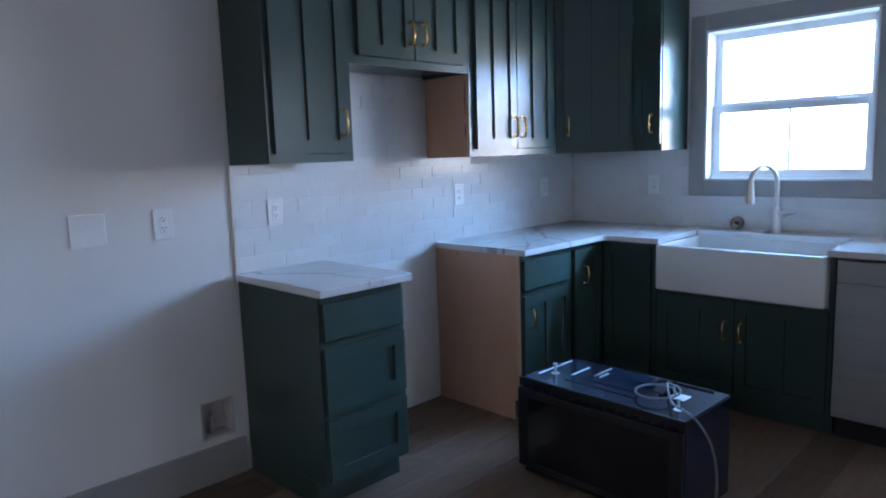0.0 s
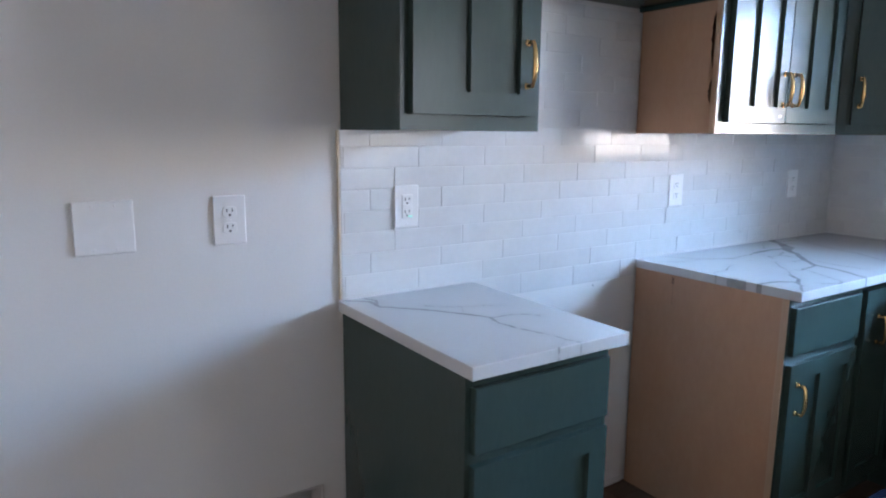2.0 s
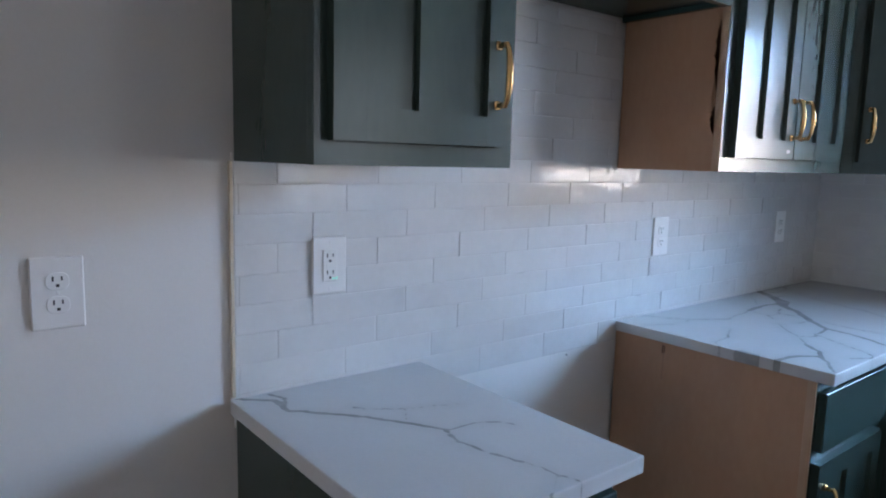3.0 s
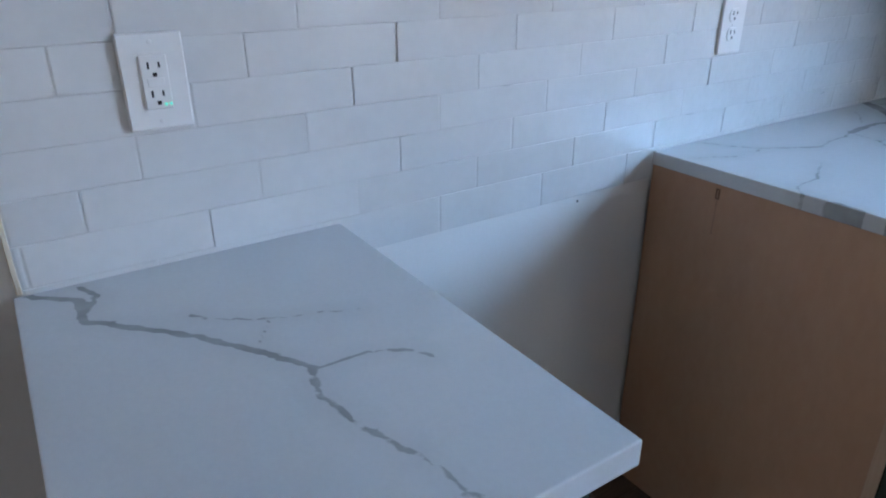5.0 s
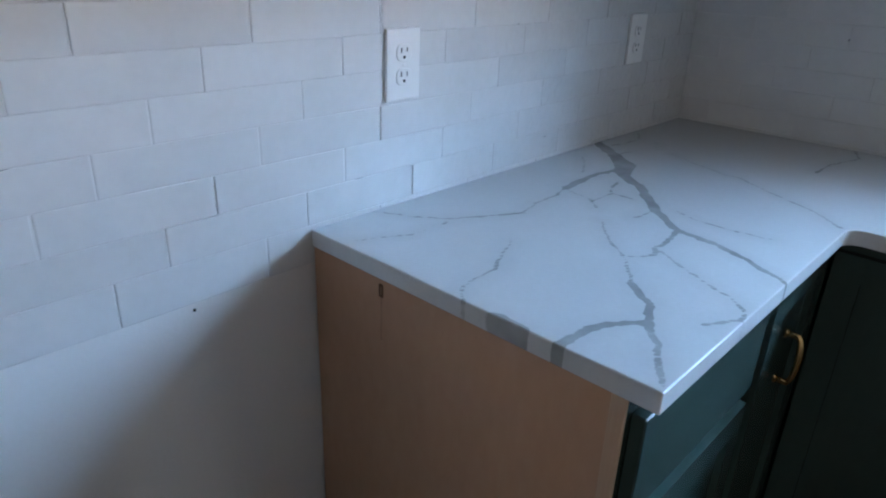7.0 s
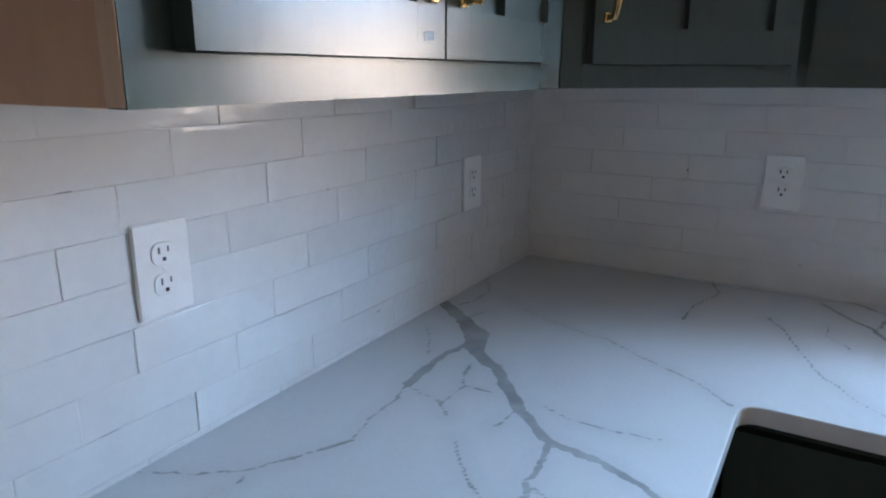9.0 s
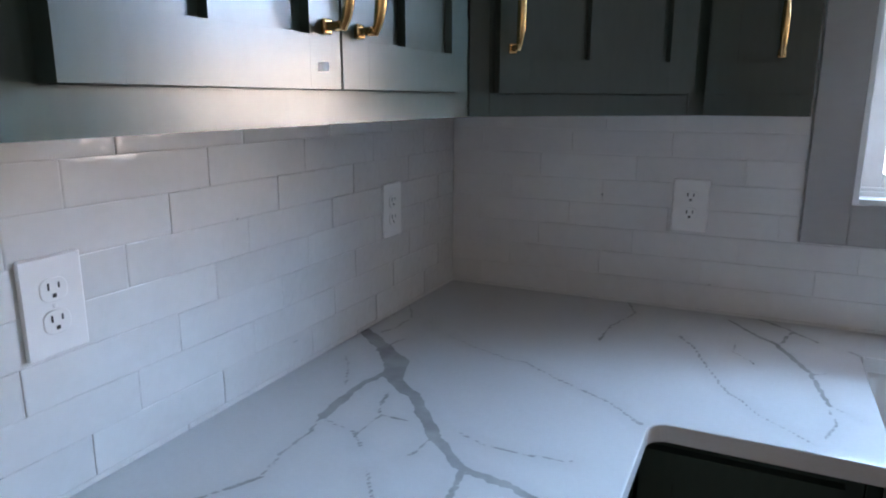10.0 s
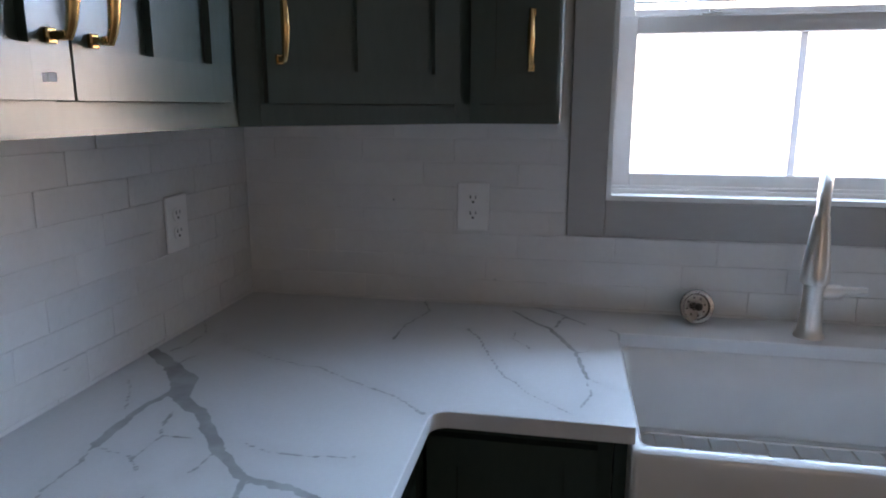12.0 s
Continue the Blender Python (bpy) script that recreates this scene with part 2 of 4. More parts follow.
# ---- building helpers ----
def bbox(bm, lo, hi, r=0.0012):
    """A box with chamfered edges."""
    lo, hi = Vector(lo), Vector(hi)
    r = min(r, *((hi[i] - lo[i]) * 0.4 for i in range(3)))
    v = {}
    for sx in (0, 1):
        for sy in (0, 1):
            for sz in (0, 1):
                s = (sx, sy, sz)
                for a in range(3):
                    p = [hi[i] if s[i] else lo[i] for i in range(3)]
                    for i in range(3):
                        if i != a:
                            p[i] += -r if s[i] else r
                    v[s, a] = bm.verts.new(p)
    for a in range(3):
        b, c = (a + 1) % 3, (a + 2) % 3
        for sa in (0, 1):
            ring = []
            for sb, sc in ((0, 0), (1, 0), (1, 1), (0, 1)):
                s = [0, 0, 0]
                s[a], s[b], s[c] = sa, sb, sc
                ring.append(v[tuple(s), a])
            bm.faces.new(ring if sa else ring[::-1])
        for sb in (0, 1):
            for sc in (0, 1):
                s0, s1 = [0, 0, 0], [0, 0, 0]
                s0[a], s1[a] = 0, 1
                s0[b] = s1[b] = sb
                s0[c] = s1[c] = sc
                s0, s1 = tuple(s0), tuple(s1)
                q = [v[s0, b], v[s1, b], v[s1, c], v[s0, c]]
                bm.faces.new(q if sb == sc else q[::-1])
    for s in ((x, y, z) for x in (0, 1) for y in (0, 1) for z in (0, 1)):
        t = [v[s, 0], v[s, 1], v[s, 2]]
        bm.faces.new(t if sum(s) % 2 else t[::-1])


def boxes(*items, r=0.0012):
    bm = bmesh.new()
    for lo, hi in items:
        bbox(bm, lo, hi, r)
    return bm


def tube(bm, pts, radii, n=12, flat=1.0):
    """A round bar swept along points, closed at the ends."""
    pts = [Vector(p) for p in pts]
    if not hasattr(radii, "__len__"):
        radii = [radii] * len(pts)
    rings, up = [], None
    for i, p in enumerate(pts):
        d = (pts[min(i + 1, len(pts) - 1)] - pts[max(i - 1, 0)]).normalized()
        if up is None:
            up = d.orthogonal().normalized()
        up = (up - d * up.dot(d)).normalized()
        side = d.cross(up)
        rings.append([bm.verts.new(p + radii[i] * (math.cos(a) * up + flat * math.sin(a) * side))
                      for a in (2 * math.pi * k / n for k in range(n))])
    for a, b in zip(rings, rings[1:]):
        for k in range(n):
            bm.faces.new((a[k], a[(k + 1) % n], b[(k + 1) % n], b[k]))
    bm.faces.new(rings[0][::-1])
    bm.faces.new(rings[-1])


def lathe(bm, profile, centre, n=24, axis="z"):
    """A turned solid: profile of (radius, height)."""
    cx, cy, cz = centre
    rings = []
    for r, h in profile:
        ring = []
        for k in range(n):
            a = 2 * math.pi * k / n
            p = (r * math.cos(a), r * math.sin(a), h)
            if axis == "y":
                p = (p[0], -p[2], p[1])
            elif axis == "x":
                p = (p[2], p[0], p[1])
            ring.append(bm.verts.new((cx + p[0], cy + p[1], cz + p[2])))
        rings.append(ring)
    for a, b in zip(rings, rings[1:]):
        for k in range(n):
            bm.faces.new((a[k], a[(k + 1) % n], b[(k + 1) % n], b[k]))
    bm.faces.new(rings[0][::-1])
    bm.faces.new(rings[-1])


def mesh_of(name, bm, mat, smooth=False):
    bmesh.ops.recalc_face_normals(bm, faces=bm.faces)
    me = bpy.data.meshes.new(name)
    bm.to_mesh(me)
    bm.free()
    me.materials.append(mat)
    if smooth:
        me.polygons.foreach_set("use_smooth", [True] * len(me.polygons))
        me.set_sharp_from_angle(angle=radians(40))
    return me


def part(name, bm, mat, parent=None, label="", smooth=False):
    ob = new(name, mesh_of(name, bm, mat, smooth))
    if parent:
        ob.parent = parent
    return tagged(ob, label)


def thing(name, label, category, m=None, group="", kind=""):
    ob = new(name)
    ob.empty_display_size = 0.1
    if m is not None:
        ob.matrix_world = m
    return tagged(ob, label, category, group, kind)


# ---- structure ----
X1, Y1 = 6.7, -8.2      # far walls of the room
DRY = -0.008            # plaster face of the west wall; tiles stand on it to x = 0
WALL_T = 0.19
WIN = (0.912, 1.766, 1.188, 2.032)     # window opening: x0, x1, z0, z1
HOLE = (-2.716, -2.580, 0.232, 0.385)  # supply box in the west wall: y0, y1, z0, z1

wall_west = part("wall_west", boxes(
    ((DRY - WALL_T, Y1 - WALL_T, 0), (DRY, HOLE[0], CEIL)),
    ((DRY - WALL_T, HOLE[1], 0), (DRY, WALL_T, CEIL)),
    ((DRY - WALL_T, HOLE[0], 0), (DRY, HOLE[1], HOLE[2])),
    ((DRY - WALL_T, HOLE[0], HOLE[3]), (DRY, HOLE[1], CEIL)), r=0.0), M_WALL)
tagged(wall_west, "white painted drywall with white tile backsplash over the counters", "wall", kind="structure")
# The gap at x 3.8 to 5.1 is made up, for the side fill.
wall_north = part("wall_north", boxes(
    ((DRY, -DRY, 0), (WIN[0], WALL_T, CEIL)),
    ((WIN[1], -DRY, 0), (3.8, WALL_T, CEIL)), ((5.1, -DRY, 0), (X1, WALL_T, CEIL)),
    ((3.8, -DRY, 0), (5.1, WALL_T, 0.9)), ((3.8, -DRY, 2.15), (5.1, WALL_T, CEIL)),
    ((WIN[0], -DRY, 0), (WIN[1], WALL_T, WIN[2])),
    ((WIN[0], -DRY, WIN[3]), (WIN[1], WALL_T, CEIL)), r=0.0), M_WALL)
tagged(wall_north, "white painted wall with tile backsplash around the kitchen window", "wall", kind="structure")
wall_east = part("wall_east", boxes(((X1, Y1 - WALL_T, 0), (X1 + WALL_T, WALL_T, CEIL)), r=0.0), M_WALL)
tagged(wall_east, "plain white painted wall closing the room", "wall", kind="structure")
# Unseen opening, added only to let the south fill into the room.
FW = (1.9, 3.9, 0.85, 2.15)
wall_south = part("wall_south", boxes(
    ((DRY, Y1 - WALL_T, 0), (FW[0], Y1, CEIL)), ((FW[1], Y1 - WALL_T, 0), (X1, Y1, CEIL)),
    ((FW[0], Y1 - WALL_T, 0), (FW[1], Y1, FW[2])), ((FW[0], Y1 - WALL_T, FW[3]), (FW[1], Y1, CEIL)), r=0.0), M_WALL)
tagged(wall_south, "plain white painted wall with an opening added for fill light", "wall", kind="structure")
ceiling = part("ceiling", boxes(((DRY - WALL_T, Y1 - WALL_T, CEIL), (X1 + WALL_T, WALL_T, CEIL + 0.1)), r=0.0), M_CEIL)
tagged(ceiling, "flat white painted ceiling", "ceiling", kind="structure")
floor = part("floor", boxes(((DRY - WALL_T, Y1 - WALL_T, -0.1), (X1 + WALL_T, WALL_T, FLOOR - 0.008)), r=0.0), M_SUBFLOOR)
tagged(floor, "brown wood-look vinyl plank floor, dusty", "floor", kind="structure")
ground = part("ground", boxes(((-90, -90, -0.6), (90, 90, -0.45)), r=0.0), M_EARTH)
tagged(ground, "pale sunlit ground outside the window", "ground", kind="structure")

baseboard = part("baseboard", boxes(((DRY, Y1, FLOOR), (DRY + 0.015, -2.53, 0.197)), r=0.003), M_TRIM)
tagged(baseboard, "tall flat grey painted baseboard", "baseboard", kind="structure")
tagged(part("trim", boxes(((DRY, -2.075, FLOOR), (DRY + 0.009, -1.345, FLOOR + 0.022)), r=0.002), M_WALL),
       "narrow white strip at the foot of the bare wall", "trim", kind="structure")
tagged(part("trim", boxes(((DRY, -2.519, 0.916), (0.0015, -2.5125, 1.371)), r=0.001), M_CREAM),
       "thin cream edge strip beside the tiles", "trim", kind="structure")

# window
window = thing("window_1", "white double-hung window with grey painted casing, bright daylight outside", "window",
               kind="structure")
x0, x1, z0, z1 = WIN
CW = 0.088
for lo, hi in (((x0 - CW, -0.014, z0 - CW), (x0, 0.008, z1 + CW)), ((x1, -0.014, z0 - CW), (x1 + CW, 0.008, z1 + CW)),
               ((x0, -0.0142, z0 - CW), (x1, 0.008, z0)), ((x0, -0.0142, z1), (x1, 0.008, z1 + CW))):
    part("casing", boxes((lo, hi), r=0.002), M_TRIM, window, "grey painted flat casing")
J = 0.012
for lo, hi in (((x0, -0.012, z0), (x0 + J, 0.13, z1)), ((x1 - J, -0.012, z0), (x1, 0.13, z1)),
               ((x0 + J, -0.012, z0), (x1 - J, 0.13, z0 + J)), ((x0 + J, -0.012, z1 - J), (x1 - J, 0.13, z1))):
    part("jamb", boxes((lo, hi), r=0.001), M_VINYL, window, "white jamb lining")
part("sill_track", boxes(((x0 + J, 0.045, z0 + J), (x1 - J, 0.135, z0 + J + 0.010)), ((x0 + J, 0.055, z0 + J + 0.010), (x1 - J, 0.062, z0 + J + 0.018)), r=0.001),
     M_VINYL, window, "white vinyl track")


def sash(y, xa, xb, za, zb, side, low, top, lites):
    s = part("sash", boxes(((xa, y - 0.016, za), (xa + side, y + 0.016, zb)), ((xb - side, y - 0.016, za), (xb, y + 0.016, zb)),
                           ((xa + side, y - 0.016, za), (xb - side, y + 0.016, za + low)),
                           ((xa + side, y - 0.016, zb - top), (xb - side, y + 0.016, zb)), r=0.002), M_VINYL, window)
    g = part("pane", boxes(((xa + side, y - 0.003, za + low), (xb - side, y + 0.003, zb - top)), r=0.0), M_GLASS, s, "clear glass")
    g.visible_shadow = False
    if lites:
        c = (xa + xb) / 2
        part("muntin", boxes(((c - 0.008, y + 0.004, za + low), (c + 0.008, y + 0.009, zb - top)), r=0.001), M_GRILLE, s)
    return s


lower = sash(0.086, x0 + J, x1 - J, z0 + J + 0.014, 1.610, 0.046, 0.032, 0.040, True)
sash(0.120, x0 + J, x1 - J, 1.583, z1 - J, 0.040, 0.046, 0.042, False)
for cx in (x0 + 0.22, x1 - 0.22):
    part("sash_lock", boxes(((cx - 0.024, 0.072, 1.610), (cx + 0.024, 0.098, 1.616)), ((cx - 0.006, 0.066, 1.616), (cx + 0.020, 0.080, 1.623)), r=0.002),
         M_VINYL, lower, "white sash lock")


# ---- cabinets ----
def pull(parent, u, z0, z1, y, label="", flat=False):
    """A bow pull on square feet; upright between z0 and z1, standing on the plane y (front towards -y)."""
    bm = bmesh.new()
    for z in (z0 + 0.006, z1 - 0.006):
        bbox(bm, (u - 0.0065, y - 0.006, z - 0.0075), (u + 0.0065, y, z + 0.0075), 0.0015)
        bbox(bm, (u - 0.0045, y - 0.024, z - 0.0045), (u + 0.0045, y - 0.004, z + 0.0045), 0.0015)
    n = 11
    pts, rad = [], []
    for k in range(n):
        s = k / (n - 1)
        pts.append((u, y - 0.022 - 0.010 * math.sin(math.pi * s) ** 0.6, z0 + 0.003 + (z1 - z0 - 0.006) * s))
        rad.append(0.0038 + 0.0022 * math.sin(math.pi * s))
    tube(bm, pts, rad, 10, 1.15)
    return part("handle", bm, M_BRASS, parent, label or "satin brass bow handle", smooth=True)


def front(name, parent, u0, u1, z0, z1, y, panels=2, stile=0.052, mid=0.050, t=0.020, rail=0.052):
    """A shaker door or drawer front: recessed panel with stiles and rails on it; panels=0 gives a plain slab. y: its back plane."""
    if panels == 0:
        return part(name, boxes(((u0, y - t, z0), (u1, y, z1)), r=0.002), M_GREEN, parent)
    ob = part(name, boxes(((u0 + 0.006, y - t + 0.011, z0 + 0.006), (u1 - 0.006, y - 0.001, z1 - 0.006)), r=0.001), M_GREEN, parent)
    w = (u1 - u0 - 2 * stile - (panels - 1) * mid) / panels
    posts = [(u0, u0 + stile, z0, z1), (u1 - stile, u1, z0, z1)]
    for k in range(1, panels):
        a = u0 + stile + k * w + (k - 1) * mid
        posts.append((a, a + mid, z0 + rail, z1 - rail))
    for a, b, c, d in posts:
        part("stile", boxes(((a, y - t, c), (b, y, d)), r=0.0001), M_GREEN, ob)
    for c, d in ((z0, z0 + rail), (z1 - rail, z1)):
        part("rail", boxes(((u0 + stile, y - t, c), (u1 - stile, y, d)), r=0.0001), M_GREEN, ob)
    return ob


def carcass(parent, u0, u1, z0, z1, depth, back=0.0, stiles=(0.040, 0.040), rails=(0.036, 0.036), skin=0.016, side_mats=(None, None), mid=()):
    """Sides, bottom, top and back panels, then a face frame 20 mm deep."""
    f = depth - 0.020
    part("body", boxes(((u0 + skin, -f, z0 + 0.012), (u1 - skin, back - 0.001, z0 + 0.028)), ((u0 + skin, -f, z1 - 0.016), (u1 - skin, back - 0.001, z1)),
                       ((u0 + skin, back - 0.007, z0 + 0.028), (u1 - skin, back - 0.001, z1 - 0.016)), r=0.0005), M_GREEN, parent)
    for (a, b), mt in zip(((u0, u0 + skin), (u1 - skin, u1)), side_mats):
        part("side_panel", boxes(((a, -f, z0), (b, back - 0.001, z1)), r=0.0008), mt or M_GREEN, parent,
             "unpainted maple plywood" if mt else "")
    items = [((u0, -depth, z0), (u0 + stiles[0], -f, z1)), ((u1 - stiles[1], -depth, z0), (u1, -f, z1)),
             ((u0 + stiles[0], -depth, z0), (u1 - stiles[1], -f, z0 + rails[0])),
             ((u0 + stiles[0], -depth, z1 - rails[1]), (u1 - stiles[1], -f, z1))]
    for z in mid:
        items.append(((u0 + stiles[0], -depth, z - 0.018), (u1 - stiles[1], -f, z + 0.018)))
    part("face_frame", boxes(*items, r=0.0), M_GREEN, parent)


def west(y):
    return pose(0, y, 0, 0, 0, 90)


UB, UT = 1.371, 2.30     # upper cabinets: bottom and top
UD = 0.313               # depth to the face frame
DB = 1.408               # bottom of the upper doors

# upper cabinet beside the range gap
cab = thing("wall_cabinet", "dark green painted wall cabinet with one closed shaker door", "cabinet", west(-2.510), "upper cabinets")
carcass(cab, 0, 0.406, UB, UT, UD)
d = front("door", cab, 0.022, 0.384, DB, UT - 0.03, -UD, stile=0.057)
pull(d, 0.346, 1.474, 1.588, -UD - 0.020)

# short cabinet over the range gap
cab = thing("hood_cabinet", "short dark green wall cabinet over the range gap, two closed doors", "cabinet", west(-2.104), "upper cabinets")
carcass(cab, 0, 0.733, 1.776, UT, UD)
for u0, u1, uh in ((0.042, 0.361, 0.336), (0.366, 0.690, 0.410)):
    d = front("door", cab, u0, u1, 1.813, UT - 0.03, -UD)
    pull(d, uh, 1.876, 1.982, -UD - 0.020)

# upper cabinet with two doors between range gap and corner
cab = thing("wall_cabinet", "dark green wall cabinet, two closed shaker doors, bare plywood side", "cabinet", west(-1.370), "upper cabinets")
carcass(cab, 0, 0.738, UB, UT, UD, side_mats=(M_PLY, None), stiles=(0.045, 0.05))
part("side_strip", boxes(((-0.0012, -UD + 0.001, UB + 0.001), (0.0, -UD + 0.020, UT - 0.001)), r=0.0002), M_PLYEDGE, cab, "raw wood edge of the face frame")
srand = random.Random(3)
for zc, hz in ((1.66, 0.085), (1.50, 0.035)):
    bm = bmesh.new()
    n = 14
    edge = [bm.verts.new((-0.0016, -UD + 0.021, zc - hz + 2 * hz * k / n)) for k in range(n + 1)]
    inner = [bm.verts.new((-0.0016, -UD + 0.021 + 0.002 + 0.014 * math.sin(math.pi * k / n) * srand.uniform(0.4, 1.0), zc - hz + 2 * hz * k / n)) for k in range(n + 1)]
    for k in range(n):
        bm.faces.new((edge[k], edge[k + 1], inner[k + 1], inner[k]))
    bmesh.ops.solidify(bm, geom=bm.faces[:], thickness=0.0008)
    part("stain", bm, M_STAIN, cab, "dark smeared stain on the plywood edge")
for u0, u1, uh in ((0.040, 0.358, 0.330), (0.362, 0.686, 0.390)):
    d = front("door", cab, u0, u1, DB, UT - 0.03, -UD)
    pull(d, uh, 1.462, 1.574, -UD - 0.020)
    if u0 < 0.1:
        for a, b, c in ((0.318, 0.324, 1.4245), (0.325, 0.336, 1.4255)):
            part("smudge", boxes(((a, -UD - 0.0203, c), (b, -UD - 0.0199, c + 0.009)), r=0.0001), M_SMUDGE, d, "small pale paint smudge")

# diagonal corner cabinet
cab = thing("corner_wall_cabinet", "dark green diagonal corner wall cabinet with a closed door", "cabinet", group="upper cabinets")
A = 0.631
bm = bmesh.new()
ring = [(0.0, -0.001), (0.0, -A), (UD - 0.001, -A), (A, -UD + 0.001), (A, -0.001)]
low = [bm.verts.new((x + 0.001, y, UB)) for x, y in ring]
top = [bm.verts.new((x + 0.001, y, UT)) for x, y in ring]
bm.faces.new(low[::-1]), bm.faces.new(top)
for k in range(5):
    bm.faces.new((low[k], low[(k + 1) % 5], top[(k + 1) % 5], top[k]))
part("body", bm, M_GREEN, cab)
W = (A - UD) * math.sqrt(2)
bmf = boxes(((0.0, -0.002, UB), (0.035, 0.012, UT)), ((W - 0.035, -0.002, UB), (W, 0.012, UT)),
            ((0.035, -0.002, UB), (W - 0.035, 0.012, UB + 0.036)), ((0.035, -0.002, UT - 0.036), (W - 0.035, 0.012, UT)), r=0.0008)


def at45(bm):
    bmesh.ops.transform(bm, matrix=pose(UD, -A, 0, 0, 0, 45), verts=bm.verts)
    return bm


part("face_frame", at45(bmf), M_GREEN, cab)
d = front("door", cab, 0.042, W - 0.042, DB, UT - 0.03, -0.003)
d.matrix_local = pose(UD, -A, 0, 0, 0, 45)
pull(d, 0.062, 1.468, 1.578, -0.023)

# narrow cabinet beside the window
cab = thing("wall_cabinet", "narrow dark green wall cabinet with one closed door beside the window", "cabinet", group="upper cabinets")
carcass(cab, A + 0.001, 0.803, UB, UT, UD, stiles=(0.02, 0.02))
d = front("door", cab, A + 0.006, 0.799, DB, UT - 0.03, -UD, panels=1, stile=0.045)
pull(d, 0.749, 1.468, 1.576, -UD - 0.020)

# base cabinets
CT = 0.914               # counter top
CB = 0.884               # underside of the slab
TK = 0.140               # bottom of the base cabinets' faces
BD = 0.580


def toe(parent, u0, u1, back=0.0):
    part("toe_kick", boxes(((u0 + 0.001, -0.520, FLOOR), (u1 - 0.001, -0.504, TK + 0.01)), r=0.0008), M_GREEN, parent)
    for a, b in ((u0 + 0.001, u0 + 0.015), (u1 - 0.015, u1 - 0.001)):
        part("side_foot", boxes(((a, -0.503, FLOOR), (b, back - 0.002, TK - 0.001)), r=0.0005), M_GREEN, parent)


cab = thing("drawer_cabinet", "dark green base cabinet with three closed drawers and no handles", "cabinet", west(-2.512), "base cabinets")
carcass(cab, 0, 0.414, TK, CB - 0.001, BD, mid=(0.698, 0.420))
toe(cab, 0, 0.414)
front("drawer", cab, 0.012, 0.402, 0.710, 0.856, -BD, panels=0)
front("drawer", cab, 0.012, 0.402, 0.432, 0.684, -BD, panels=1, stile=0.056, rail=0.054)
front("drawer", cab, 0.012, 0.402, 0.158, 0.404, -BD, panels=1, stile=0.056, rail=0.054)

cab = thing("base_cabinet", "dark green base cabinet with drawer and door, bare plywood side", "cabinet", west(-1.322), "base cabinets")
carcass(cab, 0, 0.416, TK, CB - 0.001, BD, mid=(0.690,))
toe(cab, 0, 0.416)
side = bmesh.new()
prof = [(0.001, FLOOR), (0.001, CB - 0.001), (BD - 0.020, CB - 0.001), (BD - 0.020, TK), (0.535, TK), (0.535, FLOOR)]
a = [side.verts.new((-0.006, -p, z)) for p, z in prof]
b = [side.verts.new((-0.0006, -p, z)) for p, z in prof]
side.faces.new(a), side.faces.new(b[::-1])
for k in range(6):
    side.faces.new((a[k], b[k], b[(k + 1) % 6], a[(k + 1) % 6]))
part("end_panel", side, M_PLY, cab, "bare maple plywood end panel")
part("side_strip", boxes(((-0.0066, -BD, TK), (-0.0004, -BD + 0.0195, CB - 0.002)), r=0.0004), M_PLYEDGE, cab, "raw wood edge of the face frame")
part("clip", boxes(((-0.0080, -0.1715, 0.853), (-0.006, -0.1685, 0.875)), ((-0.0080, -0.1655, 0.853), (-0.006, -0.1625, 0.875)),
                   ((-0.0080, -0.1685, 0.853), (-0.006, -0.1655, 0.856)), ((-0.0080, -0.1685, 0.872), (-0.006, -0.1655, 0.875)), r=0.0006),
     M_STAIN, cab, "small rusty mounting clip")
bm = bmesh.new()
left = [bm.verts.new((-0.0063, -0.167 - 0.0022 * srand.uniform(0.3, 1.0), 0.852 - 0.0075 * k)) for k in range(11)]
right = [bm.verts.new((-0.0063, -0.167 + 0.0022 * srand.uniform(0.3, 1.0), 0.852 - 0.0075 * k)) for k in range(11)]
for k in range(10):
    bm.faces.new((left[k], right[k], right[k + 1], left[k + 1]))
bmesh.ops.solidify(bm, geom=bm.faces[:], thickness=0.0002)
part("drip_stain", bm, M_DRIP, cab, "faint brown drip below the clip")
front("drawer", cab, 0.010, 0.408, 0.706, 0.856, -BD, panels=0)
d = front("door", cab, 0.010, 0.408, 0.158, 0.676, -BD, panels=2)
pull(d, 0.048, 0.514, 0.618, -BD - 0.020)

cab = thing("corner_base_cabinet", "dark green corner base cabinet with folding shaker doors", "cabinet", group="base cabinets")
bm = boxes(((0.001, -0.902, TK), (0.560, -0.001, TK + 0.018)), ((0.5605, -0.559, TK), (0.915, -0.001, TK + 0.018)),
           ((0.001, -0.902, TK + 0.018), (0.012, -0.001, CB - 0.001)), ((0.012, -0.012, TK + 0.018), (0.915, -0.001, CB - 0.001)), r=0.0005)
part("body", bm, M_GREEN, cab)
part("face_frame", boxes(((0.560, -0.904, TK), (BD, -0.880, CB - 0.001)), ((0.890, -BD, TK), (0.915, -0.560, CB - 0.001)),
                         ((0.560, -0.880, CB - 0.031), (BD, -0.559, CB - 0.001)), ((BD, -BD, CB - 0.031), (0.890, -0.560, CB - 0.001)),
                         ((0.560, -0.880, TK), (BD, -0.559, TK + 0.02)), ((BD, -BD, TK), (0.890, -0.560, TK + 0.02)), r=0.0006), M_GREEN, cab)
